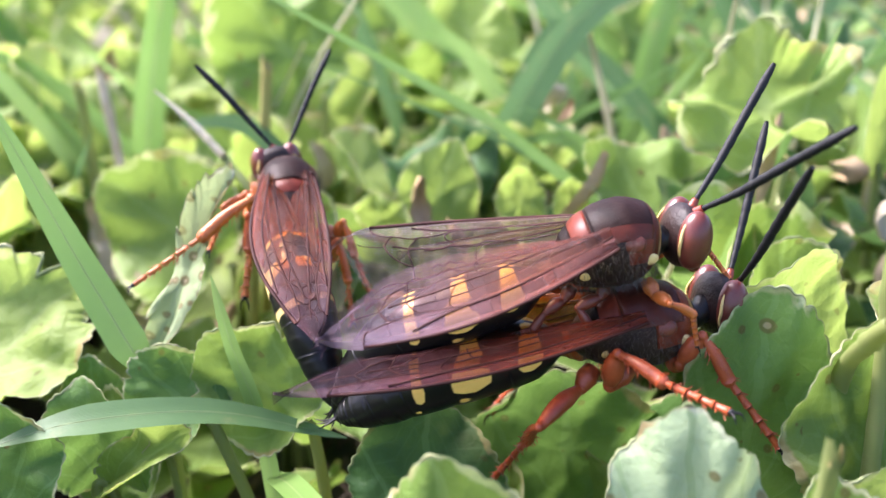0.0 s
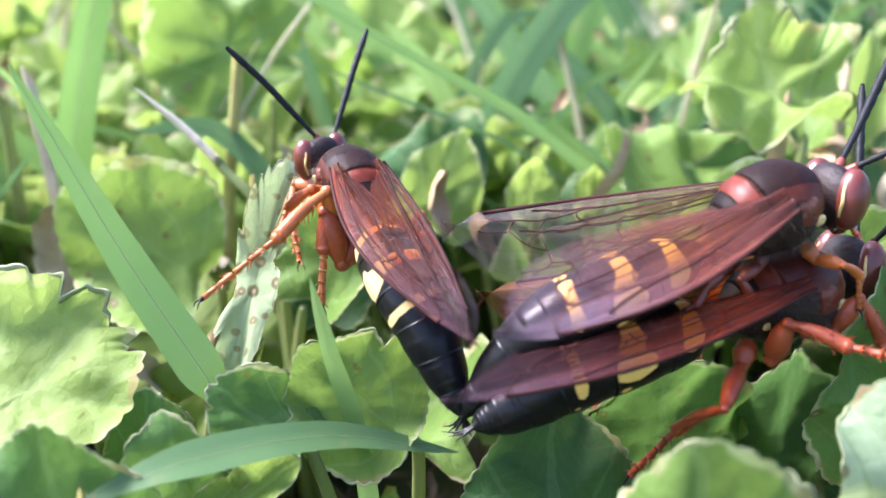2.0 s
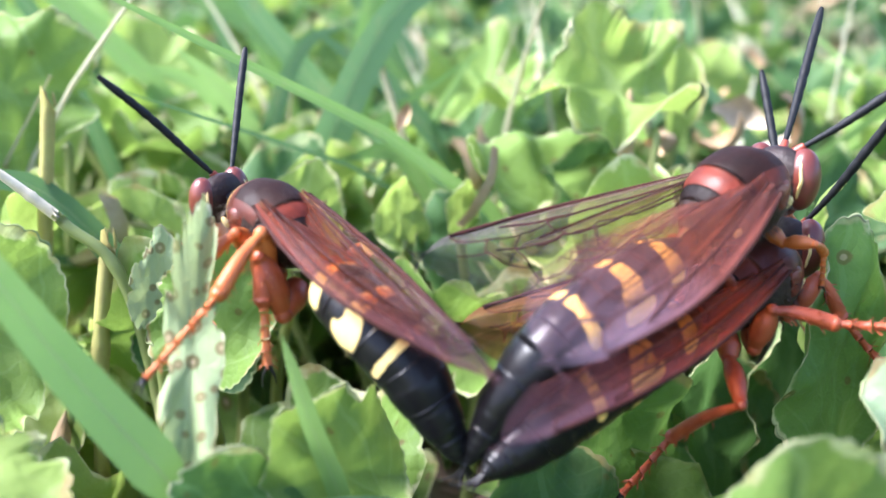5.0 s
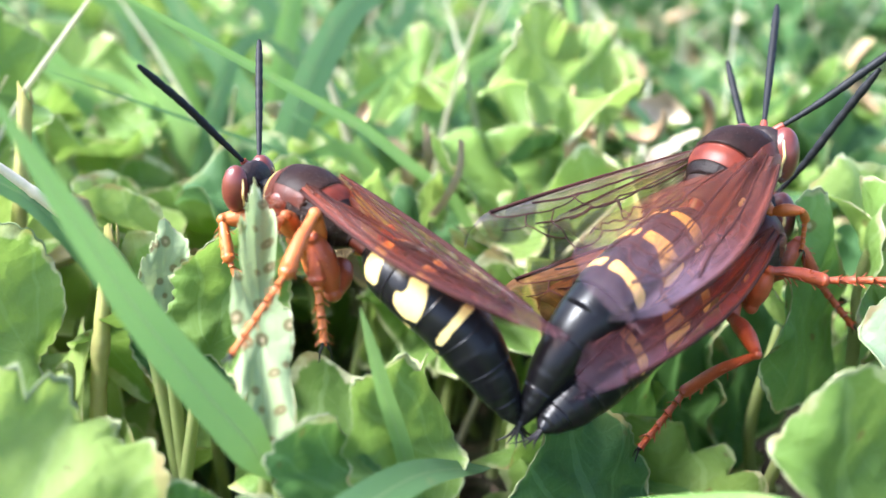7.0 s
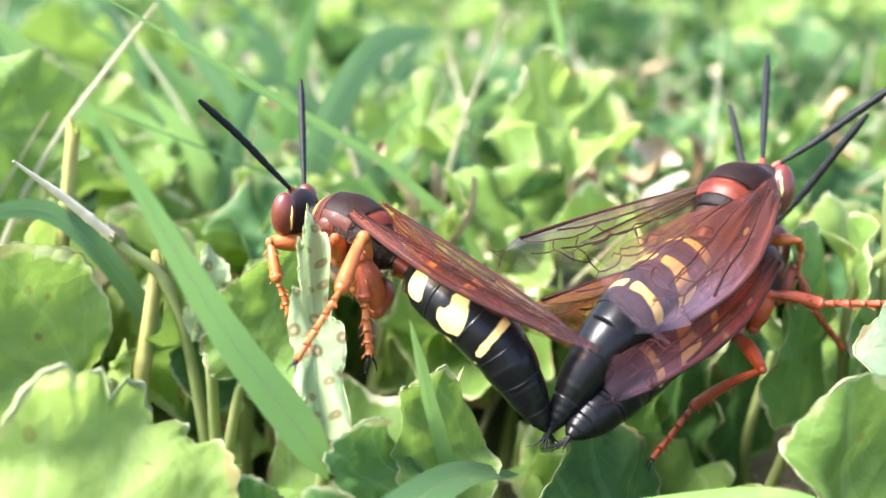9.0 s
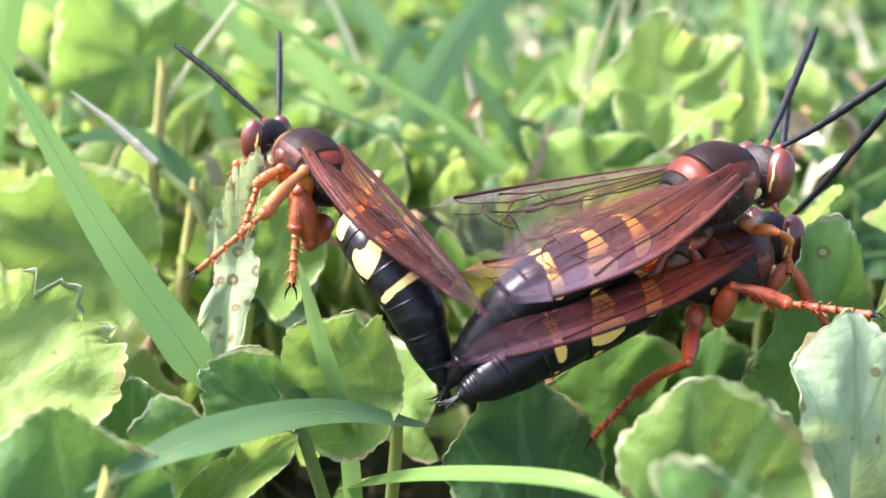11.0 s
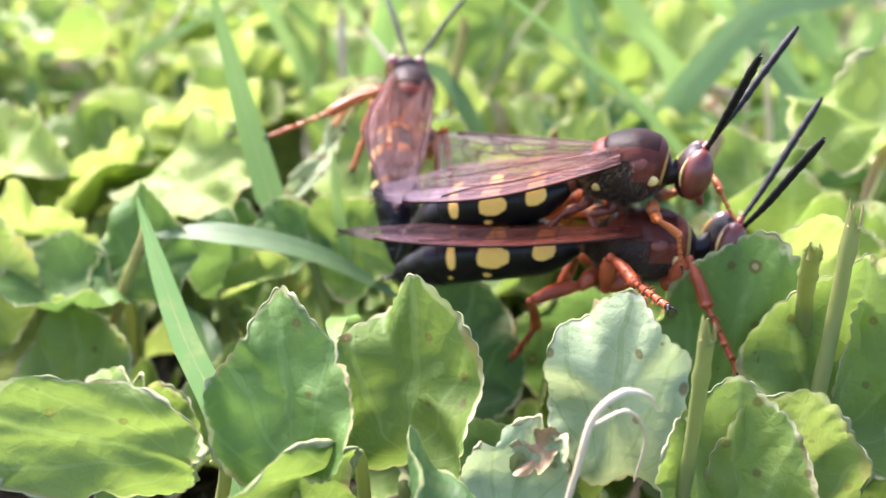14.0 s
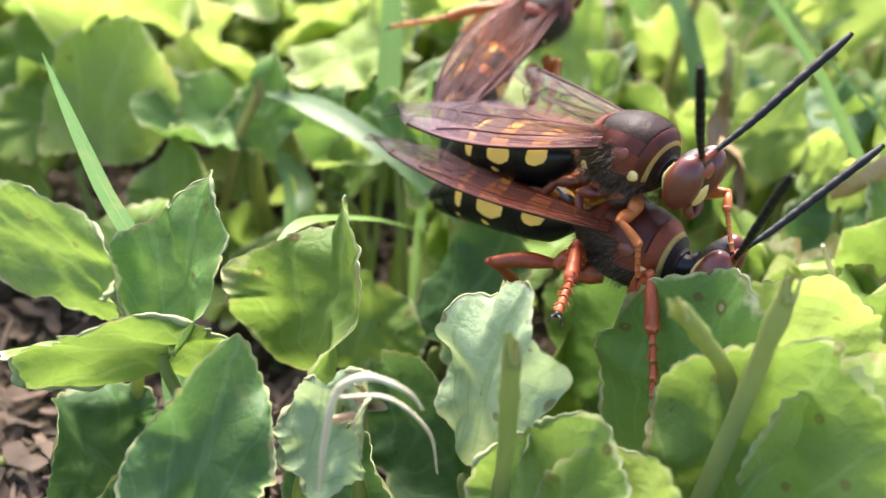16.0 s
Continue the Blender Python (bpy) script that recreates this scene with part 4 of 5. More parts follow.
def lower_wasp():
    o = (2.45, 8.5, 3.7)
    root = wasp("large black-and-yellow wasp with folded rusty wings, standing on leaves", o, (3.10, 8.74, 3.86), (0.93, 0.36, -0.1), [(2.90, 8.62, 3.80), (2.48, 8.52, 3.78), (1.95, 8.48, 3.66)], (-0.1, 0, 1),
                [(1.90, 8.48, 3.66), (1.55, 8.46, 3.57), (1.10, 8.42, 3.45), (0.68, 8.40, 3.30), (0.38, 8.40, 3.13), (0.10, 8.42, 2.98)], 0.305, BANDED_YELLOW, 0.94, CHITIN_MAROON)
    wing(root, o, (2.49, 8.16, 3.97), (-0.24, 7.73, 3.52), (-0.13, 0.99, 0.0), 0.48, 7, WING_LOWER, ragged=0.03, bow=0.14)
    wing(root, o, (2.28, 8.20, 3.90), (0.35, 7.95, 3.52), (-0.13, 0.99, -0.08), 0.5, 8, WING_LOWER, "hindwing", True)
    wing(root, o, (2.49, 8.82, 3.98), (0.30, 9.26, 3.72), (0.1, -0.7, -0.6), 0.66, 9, WING_AMBER)
    wing(root, o, (2.28, 8.80, 3.92), (0.62, 9.08, 3.66), (0.1, -0.7, -0.6), 0.52, 10, WING_AMBER, "hindwing", True)
    leg(root, o, [(2.75, 8.42, 3.52), (2.78, 8.30, 3.55), (2.91, 8.24, 3.82), (3.12, 8.17, 3.48), (3.50, 7.97, 3.01)], [0.085, 0.068, 0.052, 0.034], CHITIN_RUST, CHITIN_RUST, "front_leg", 11)
    leg(root, o, [(2.75, 8.62, 3.50), (2.82, 8.82, 3.48), (3.05, 9.0, 3.70), (3.3, 9.05, 3.40), (3.55, 9.1, 3.05)], [0.09, 0.08, 0.06, 0.04], CHITIN_RUST, CHITIN_RUST, "front_leg", 12)
    leg(root, o, [(2.40, 8.36, 3.48), (2.24, 8.20, 3.42), (2.27, 8.10, 3.74), (2.55, 7.80, 3.68), (2.92, 7.31, 3.73)], [0.085, 0.075, 0.052, 0.034], CHITIN_RUST, CHITIN_RUST, "middle_leg", 13)
    leg(root, o, [(2.40, 8.64, 3.48), (2.30, 8.85, 3.42), (2.25, 9.15, 3.62), (2.3, 9.4, 3.2), (2.4, 9.6, 2.7)], [0.085, 0.085, 0.058, 0.038], CHITIN_RUST, CHITIN_RUST, "middle_leg", 14)
    leg(root, o, [(2.12, 8.34, 3.48), (2.02, 8.22, 3.38), (1.68, 7.78, 3.31), (1.62, 8.32, 2.84), (1.37, 8.52, 2.35)], [0.078, 0.060, 0.046, 0.031], CHITIN_RUST, CHITIN_RUST, "hind_leg", 15)
    leg(root, o, [(2.12, 8.66, 3.48), (2.0, 8.8, 3.38), (1.75, 9.15, 3.35), (1.6, 9.2, 2.9), (1.35, 9.3, 2.5)], [0.085, 0.085, 0.06, 0.040], CHITIN_RUST, CHITIN_RUST, "hind_leg", 16)
    near = antenna(root, o, (3.26, 8.70, 4.04), (0.2, -0.57, 0.8))
    far = antenna(root, o, (3.22, 8.82, 4.06), (0.32, 0.66, 0.68))
    return root, o, near, far


def left_wasp():
    o = (0.06, 8.60, 2.98)
    root = wasp("black-and-cream wasp climbing a chewed leaf, tail joined to the pair", o, (-0.70, 10.72, 4.37), (-0.30, 0.92, 0.10), [(-0.62, 10.58, 4.36), (-0.50, 10.22, 4.29), (-0.43, 9.80, 4.11)], (0.0, -0.3, 1),
                [(-0.40, 9.67, 4.05), (-0.36, 9.40, 3.97), (-0.28, 9.14, 3.82), (-0.16, 8.93, 3.60), (-0.05, 8.76, 3.31), (0.06, 8.60, 2.98)], 0.262, BANDED_CREAM, 0.76)
    wing(root, o, (-0.70, 10.06, 4.47), (-0.04, 8.14, 3.74), (0.91, 0.34, -0.22), 0.46, 17, WING_RUST, ragged=0.03, bow=0.21)
    wing(root, o, (-0.66, 9.92, 4.42), (-0.16, 8.52, 3.86), (0.91, 0.34, -0.22), 0.40, 18, WING_RUST, "hindwing", True, bow=0.04)
    wing(root, o, (-0.26, 10.14, 4.48), (0.10, 8.24, 3.76), (-0.94, 0.0, -0.05), 0.40, 19, WING_RUST, ragged=0.03, bow=0.06)
    wing(root, o, (-0.28, 9.98, 4.42), (0.0, 8.62, 3.80), (-0.94, 0.0, -0.05), 0.32, 20, WING_RUST, "hindwing", True)
    leg(root, o, [(-0.55, 10.1, 3.95), (-0.70, 9.95, 3.92), (-0.76, 9.80, 4.36), (-1.16, 9.55, 4.10), (-1.74, 9.30, 3.75)], [0.09, 0.085, 0.052, 0.026], CHITIN_ORANGE, CHITIN_ORANGE, "middle_leg", 21)
    leg(root, o, [(-0.58, 10.28, 4.05), (-0.68, 10.20, 4.1), (-0.86, 10.02, 4.32), (-1.05, 10.0, 4.2), (-1.2, 9.85, 3.85)], [0.08, 0.07, 0.044, 0.026], CHITIN_ORANGE, CHITIN_ORANGE, "front_leg", 22)
    leg(root, o, [(-0.48, 10.35, 4.05), (-0.6, 10.6, 4.1), (-0.95, 10.75, 4.15), (-1.0, 10.6, 3.9), (-0.95, 10.45, 3.55)], [0.08, 0.07, 0.044, 0.026], CHITIN_ORANGE, CHITIN_ORANGE, "front_leg", 23)
    leg(root, o, [(-0.48, 9.9, 3.9), (-0.66, 9.75, 3.78), (-0.78, 9.80, 4.2), (-0.80, 9.74, 3.92), (-0.85, 9.6, 3.5)], [0.10, 0.09, 0.06, 0.036], CHITIN_RUST, CHITIN_ORANGE, "hind_leg", 24)
    leg(root, o, [(-0.22, 10.1, 3.95), (-0.05, 10.0, 3.9), (0.02, 9.95, 4.08), (0.12, 9.85, 3.80), (0.26, 9.7, 3.50)], [0.07, 0.055, 0.036, 0.022], CHITIN_ORANGE, CHITIN_ORANGE, "middle_leg", 25)
    leg(root, o, [(-0.25, 9.9, 3.88), (-0.08, 9.8, 3.8), (0.0, 9.74, 3.98), (0.08, 9.62, 3.65), (0.12, 9.5, 3.30)], [0.08, 0.06, 0.036, 0.022], CHITIN_ORANGE, CHITIN_ORANGE, "hind_leg", 26)
    near = antenna(root, o, (-0.72, 10.74, 4.53), (-0.74, 0.25, 0.76), 1.08, 0.026, 0.05)
    far = antenna(root, o, (-0.60, 10.77, 4.53), (0.40, 0.60, 0.74), 1.08, 0.026, 0.05)
    return root, o, near, far


upper, upper_o, upper_near, upper_far = upper_wasp()
lower, lower_o, lower_near, lower_far = lower_wasp()
left, left_o, left_near, left_far = left_wasp()


# ---- ground ----
def ground():
    bm = bmesh.new()
    xs = sorted({*np.linspace(-20, 22, 85).round(2).tolist(), -400.0, -120.0, -50.0, -30.0, 32.0, 55.0, 120.0, 400.0})
    ys = sorted({*np.linspace(-6, 30, 73).round(2).tolist(), -400.0, -120.0, -40.0, -15.0, 40.0, 60.0, 120.0, 300.0, 900.0})
    grid = []
    for x in xs:
        row = []
        for y in ys:
            near = abs(x) < 30 and -15 < y < 40
            z = (noise.noise((x * 0.35, y * 0.35, 0)) * 0.28 + noise.noise((x * 1.4, y * 1.4, 3)) * 0.12) if near else 0.0
            row.append(bm.verts.new((x, y, z - 0.1)))
        grid.append(row)
    for i in range(len(xs) - 1):
        for j in range(len(ys) - 1):
            bm.faces.new((grid[i][j], grid[i + 1][j], grid[i + 1][j + 1], grid[i][j + 1]))
    return tagged(part("ground", bm, SOIL), "brown soil grown over with low green", "ground", kind="structure")


ground()

# ---- leaves near the wasps ----
BRIGHT = "bright green scalloped leaf with dry pale margin"
DEEP = "deep green scalloped leaf, shade partly put into its colour"
PALE = "leaf showing its pale veined underside"
YOUNG = "yellow-green leaf lit through, with nibbled edge"
# base, tip, width, face, material, label
leaf_spread((1.18, 6.45, 1.95), (1.00, 6.92, 3.57), (0.17, 6.88, 3.2), (1.95, 6.62, 3.05), LEAF, BRIGHT, seed=31, cup=0.14, chew=0.3, fold=0.2, narrow=0.08)
leaf_spread((2.35, 4.75, 1.9), (1.58, 5.54, 3.03), (1.62, 4.62, 2.9), (2.25, 5.65, 2.6), LEAF_DEEP_SHADED, DEEP, seed=32, cup=0.06, chew=0.15, fold=0.25, narrow=0.25)
leaf_spread((0.80, 5.38, 2.35), (0.26, 5.92, 3.66), (-0.06, 5.48, 3.12), (1.18, 5.72, 3.25), LEAF_MID, "green leaf with a scorched brown rim", seed=70, cup=0.06, chew=0.3, fold=0.2, narrow=0.2, rim=0.022)
leaf_spread((1.0, 5.95, 2.5), (0.22, 4.36, 2.55), (0.48, 5.2, 2.12), (0.84, 5.15, 3.06), LEAF, "folded leaf with a broad pale dry rim", seed=33, fold=0.15, chew=0.3, cup=0.1, rim=0.035)
leaf_spread((0.12, 5.45, 2.45), (-1.75, 4.62, 2.8), (-0.5, 4.95, 2.2), (-0.7, 5.12, 3.12), LEAF, "pale green leaf with a ragged dry rim", seed=34, cup=0.2, chew=0.4, rim=0.03)
leaf_spread((2.72, 6.98, 2.05), (2.62, 7.10, 3.80), (1.92, 6.92, 3.1), (3.22, 6.92, 3.3), LEAF_PALE, PALE, seed=35, cup=-0.1, chew=0.3, wave=0.09, notch=0.1, fold=-0.15, narrow=0.1)
leaf_spread((3.25, 8.26, 2.0), (3.46, 8.42, 3.98), (2.62, 8.18, 3.2), (4.1, 8.35, 3.2), LEAF_MID, BRIGHT, seed=36, cup=0.0, chew=0.15, roll=0.05, wave=0.02)
leaf_spread((3.7, 6.75, 1.9), (3.55, 7.25, 3.25), (3.0, 6.9, 2.6), (4.2, 7.2, 2.6), LEAF, BRIGHT, seed=77, cup=0.1, chew=0.2, fold=0.2, rim=0.02)
leaf_spread((3.85, 8.85, 2.5), (3.78, 9.2, 4.10), (3.24, 8.86, 3.4), (4.5, 9.5, 3.4), LEAF_LIGHT, BRIGHT, seed=78, cup=0.12, chew=0.2)
# low leaves, mostly in the darker green that carries shade in its colour
leaf((0.4, 5.3, 0.7), (0.1, 4.7, 1.6), 1.4, (0.3, -0.2, 0.9), LEAF_DEEP_SHADED, DEEP, seed=80, cup=0.15, chew=0.3)
leaf((1.4, 5.2, 0.6), (1.0, 4.4, 1.2), 1.5, (0.2, -0.1, 1), LEAF_DEEP_SHADED, DEEP, seed=81, cup=0.15, chew=0.3)
leaf((2.3, 6.2, 0.8), (1.9, 6.6, 2.0), 1.6, (0.2, -0.8, 0.6), LEAF_DEEP_SHADED, DEEP, seed=82, cup=0.15, chew=0.3)
leaf((1.6, 7.2, 0.9), (1.6, 7.7, 2.1), 1.7, (0.1, -0.8, 0.6), LEAF_DEEP_SHADED, DEEP, seed=83, cup=0.15, chew=0.3)
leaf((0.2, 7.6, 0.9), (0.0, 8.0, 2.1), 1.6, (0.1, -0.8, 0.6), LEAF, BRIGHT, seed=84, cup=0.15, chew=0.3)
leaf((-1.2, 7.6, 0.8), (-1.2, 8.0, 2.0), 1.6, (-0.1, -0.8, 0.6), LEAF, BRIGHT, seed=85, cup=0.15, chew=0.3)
leaf((3.4, 6.0, 0.8), (3.4, 6.5, 2.0), 1.6, (0.3, -0.7, 0.6), LEAF_DEEP_SHADED, DEEP, seed=86, cup=0.15, chew=0.3)
leaf((-1.0, 4.1, 0.3), (-1.7, 3.6, 0.9), 1.3, (0.5, -0.1, 0.9), LEAF_DEEP_SHADED, DEEP, seed=87, cup=0.15, chew=0.3)
leaf((2.6, 3.6, 0.5), (1.9, 3.9, 1.5), 1.5, (0.4, -0.3, 0.9), LEAF, BRIGHT, seed=88, cup=0.15, chew=0.3)
leaf((4.9, 8.3, 2.4), (4.85, 8.9, 4.05), 1.7, (0.35, -0.85, 0.4), LEAF_LIGHT, BRIGHT, seed=89, cup=0.12, chew=0.3)
leaf((4.3, 7.95, 2.3), (4.3, 8.5, 4.02), 1.65, (0.35, -0.85, 0.4), LEAF, BRIGHT, seed=37, cup=0.12, chew=0.2)
leaf((4.0, 6.9, 1.6), (4.0, 7.45, 3.15), 1.4, (0.4, -0.75, 0.5), LEAF_LIGHT, BRIGHT, seed=71, cup=0.15, chew=0.2, rim=0.02)
leaf((4.6, 9.3, 0.7), (4.45, 9.8, 2.7), 2.2, (0, -0.85, 0.5), LEAF_DEEP_SHADED, DEEP, seed=72, cup=0.12, chew=0.1)
leaf((3.3, 9.3, 0.8), (3.3, 9.7, 2.55), 1.8, (0.1, -0.85, 0.5), LEAF_DEEP_SHADED, DEEP, seed=73, cup=0.12, chew=0.1)
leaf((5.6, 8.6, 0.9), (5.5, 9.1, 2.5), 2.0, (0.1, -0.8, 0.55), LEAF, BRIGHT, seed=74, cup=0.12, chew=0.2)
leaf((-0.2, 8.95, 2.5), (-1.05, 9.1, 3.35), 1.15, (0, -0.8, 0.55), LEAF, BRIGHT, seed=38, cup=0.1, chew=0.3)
# shade below the wasps is put into this leaf's dark green
leaf((0.75, 8.2, 1.5), (0.80, 8.85, 2.80), 1.5, (0, -0.85, 0.5), LEAF_DEEP_SHADED, "leaf coloured dark for shade, with pale scalloped edge and small holes", seed=39, cup=0.05, chew=0.15, roll=0.1)
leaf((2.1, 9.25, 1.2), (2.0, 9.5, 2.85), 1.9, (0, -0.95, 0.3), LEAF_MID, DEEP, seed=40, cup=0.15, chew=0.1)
leaf((-1.62, 9.14, 2.98), (-1.07, 10.06, 4.46), 0.46, (-0.3, -0.8, 0.5), LEAF_SPOTTED, "pale spotted, heavily chewed leaf hanging lengthwise", seed=41, cup=0.15, fold=0.3, chew=2.4, notch=0.0, wave=0.16)
leaf((-1.05, 11.6, 2.9), (-0.88, 11.9, 3.78), 0.55, (0, -0.9, 0.3), LEAF_SPOTTED, "small pale leaf riddled with bites", seed=90, cup=0.15, chew=1.6, notch=0.1)
leaf((-1.0, 8.8, 2.6), (-1.7, 9.0, 3.2), 0.8, (0, -0.7, 0.6), LEAF_MID, BRIGHT, seed=42, cup=0.2, chew=0.3)
leaf((-3.75, 8.9, 2.62), (-2.45, 9.9, 3.5), 1.55, (-0.1, -0.55, 0.85), LEAF_LIGHT, "ragged yellow-green leaf with scorched pale margin", seed=43, cup=0.1, chew=0.8, rim=0.03)
leaf((-2.6, 7.9, 2.1), (-2.75, 8.35, 3.30), 1.25, (0, -0.8, 0.6), LEAF_MID, BRIGHT, seed=44, chew=0.2)
leaf((-1.9, 8.6, 1.8), (-2.0, 9.2, 2.7), 0.8, (0, -0.7, 0.6), LEAF, BRIGHT, seed=45, chew=0.2)
leaf((-1.65, 12.3, 2.55), (-3.1, 12.75, 3.5), 1.7, (-0.2, -0.75, 0.6), LEAF, "glossy mid-green cupped leaf", seed=46, chew=0.2, cup=0.3)
leaf((-0.9, 15.2, 3.8), (-2.0, 15.6, 5.3), 2.2, (-0.1, -0.8, 0.5), LEAF, BRIGHT, seed=47, chew=0.7, wave=0.1)
leaf((0.6, 12.6, 2.8), (0.95, 12.9, 3.90), 1.0, (0.1, -0.9, 0.4), LEAF_LIGHT, YOUNG, seed=48, chew=0.1)
leaf((0.0, 12.6, 2.7), (0.1, 12.5, 3.40), 0.9, (0, -0.8, 0.5), LEAF_LIGHT, YOUNG, seed=49, chew=0.1)
leaf((1.75, 12.4, 3.0), (1.70, 12.45, 3.78), 0.6, (0, -0.9, 0.4), LEAF_LIGHT, YOUNG, seed=50, chew=0.3)
leaf((2.25, 12.1, 3.1), (2.25, 12.05, 3.78), 0.42, (0, -0.9, 0.4), LEAF_LIGHT, YOUNG, seed=51, chew=0.2)
leaf((4.4, 11.6, 3.95), (4.25, 12.8, 5.0), 2.1, (0, -0.75, 0.65), LEAF_LIGHT, YOUNG, seed=52, chew=1.0, wave=0.12, rim=0.03)
leaf((3.5, 11.5, 2.9), (3.7, 13.0, 3.95), 2.3, (0, -0.5, 0.85), LEAF, BRIGHT, seed=53, chew=0.2)
leaf((2.5, 11.8, 2.4), (2.4, 12.8, 3.35), 1.4, (0, -0.7, 0.7), LEAF_DEEP_SHADED, "blue-green leaf behind the wasps", seed=54, chew=0.1)
leaf((4.15, 9.9, 2.5), (4.0, 10.15, 3.78), 1.25, (0.1, -0.85, 0.45), LEAF, BRIGHT, seed=55, chew=0.15)
leaf((-3.8, 6.3, 1.6), (-4.3, 7.2, 3.15), 1.6, (0.6, -0.6, 0.5), LEAF_LIGHT, YOUNG, seed=56, cup=0.2)
leaf((-2.9, 8.0, 2.3), (-3.5, 6.9, 2.3), 1.3, (0.2, -0.2, 1), LEAF_MID, BRIGHT, seed=57, cup=0.5, chew=0.0)
leaf((2.15, 5.85, 2.1), (2.28, 6.28, 3.02), 0.85, (0.2, -0.8, 0.5), LEAF_PALE, "green leaf with a scorched brown rim", seed=59, cup=0.3, chew=0.7, rim=0.035)
leaf((2.15, 6.15, 2.70), (2.50, 6.22, 3.02), 0.30, (0.3, -0.6, 0.7), DRYLEAF, "dried brown curled leaf remnant", seed=75, cup=0.6, chew=0.9, wave=0.2)
leaf((-1.95, 8.7, 2.0), (-2.0, 8.65, 3.15), 0.95, (0.2, -0.85, 0.5), LEAF_MID, BRIGHT, seed=64, fold=0.3, chew=0.2)
leaf((-2.0, 8.5, 2.2), (-1.2, 8.5, 2.75), 0.5, (0.2, -0.5, 0.8), LEAF_LIGHT, YOUNG, seed=65, fold=0.6, chew=0.4)
leaf((-2.2, 9.2, 2.2), (-2.2, 9.25, 3.05), 0.7, (0, -0.9, 0.4), LEAF_MID, BRIGHT, seed=66, chew=0.3)
leaf((5.9, 12.9, 3.5), (6.05, 13.1, 4.85), 0.65, (-0.2, -0.9, 0.3), LEAF_LIGHT, YOUNG, seed=60, fold=0.5, notch=0.0)
leaf((-3.2, 13.0, 2.1), (-3.35, 13.2, 3.3), 0.7, (0.1, -0.9, 0.3), PAPER, "papery bleached dead leaf", seed=61, cup=0.5, chew=0.9)
leaf((-0.9, 11.4, 2.6), (-0.4, 11.2, 3.9), 1.0, (-0.4, -0.8, 0.4), LEAF, BRIGHT, seed=62, chew=0.2)
leaf((-0.6, 11.8, 2.2), (-0.7, 12.1, 3.35), 1.1, (-0.4, -0.8, 0.4), LEAF_DEEP_SHADED, DEEP, seed=63, chew=0.1)

leaf((-1.05, 6.0, 1.3), (-1.75, 6.35, 2.3), 1.35, (0.2, -0.7, 0.7), LEAF, "bright green leaf with a broad dry rim", seed=92, cup=0.15, chew=0.5, rim=0.03)
leaf((-2.55, 6.9, 1.2), (-2.95, 7.35, 2.35), 1.25, (0.1, -0.75, 0.65), LEAF, BRIGHT, seed=93, cup=0.2, chew=0.4, fold=0.2)

# ---- grass near the wasps ----
stem([(-1.35, 8.85, 0.0), (-1.45, 8.95, 1.6), (-1.62, 9.05, 3.02)], [0.045, 0.04, 0.04], STALK, "dark green grass stem below the broad blade", "plant_stalk", "stalk")
grass_blade([(-1.62, 9.05, 3.00), (-1.82, 9.12, 3.36), (-2.27, 9.34, 4.15), (-2.88, 9.55, 5.45)], 0.34, GRASS, "broad bright green grass blade leaning over the leaves", side_hint=(0.3, -1, 0.3), foot=0.3, bend=0.05)
grass_blade([(-0.5, 8.9, 0.2), (-0.62, 8.9, 2.4), (-0.85, 8.95, 3.4), (-0.97, 9.02, 3.97)], 0.16, GRASS, "narrow upright grass blade", side_hint=(0, -1, 0.2))
grass_blade([(-2.6, 8.0, 2.95), (-1.89, 8.19, 3.08), (-0.9, 8.55, 2.95), (0.1, 8.9, 2.48)], 0.30, GRASS_BLUE, "blue-green grass blade lying across the leaves", side_hint=(0, -0.5, 0.9), foot=0.08)
grass_blade([(0.3, 5.8, 0.3), (0.02, 5.68, 2.4), (-0.10, 5.22, 3.62), (-0.14, 4.84, 4.70)], 0.24, GRASS_BLUE, "blue-green grass blade rising between the leaves", side_hint=(0.6, -1, 0.2))
grass_blade([(-0.62, 9.08, 1.96), (-0.25, 8.1, 2.55), (0.20, 7.0, 3.05), (0.45, 6.5, 3.1)], 0.24, GRASS, "grass blade lying low between leaves", side_hint=(0, -0.3, 1))
grass_blade([(3.8, 17.5, 3.0), (2.8, 17.2, 4.2), (1.2, 17, 6.2)], 0.42, GRASS_BLUE, "long blue-green grass blade leaning among leaves", side_hint=(0, -1, 0.2))
grass_blade([(4.6, 16.0, 2.6), (5.4, 15.5, 3.8), (6.3, 15.2, 4.6)], 0.36, GRASS, "short green grass blade leaning over a leaf", side_hint=(0, -1, 0.2))
grass_blade([(-2.1, 8.3, 0.1), (-1.95, 8.1, 1.2), (-2.0, 8.06, 2.0), (-2.3, 8.06, 2.22), (-2.64, 8.07, 2.25)], 0.14, GRASS_BLUE, "thin grass blade bending over at its tip", side_hint=(0.7, -0.7, 0.2))
stem([(4.1, 8.2, 2.4), (3.92, 8.1, 3.5), (3.87, 7.6, 4.1), (3.87, 7.24, 4.43)], [0.06, 0.065, 0.07, 0.07], STALK, "short torn plant stalk")
stem([(-3.1, 7.7, 0.1), (-2.83, 7.78, 2.06), (-2.46, 7.85, 3.06)], [0.06, 0.06, 0.06], YELLOW_STALK, "cut yellowing plant stalk")
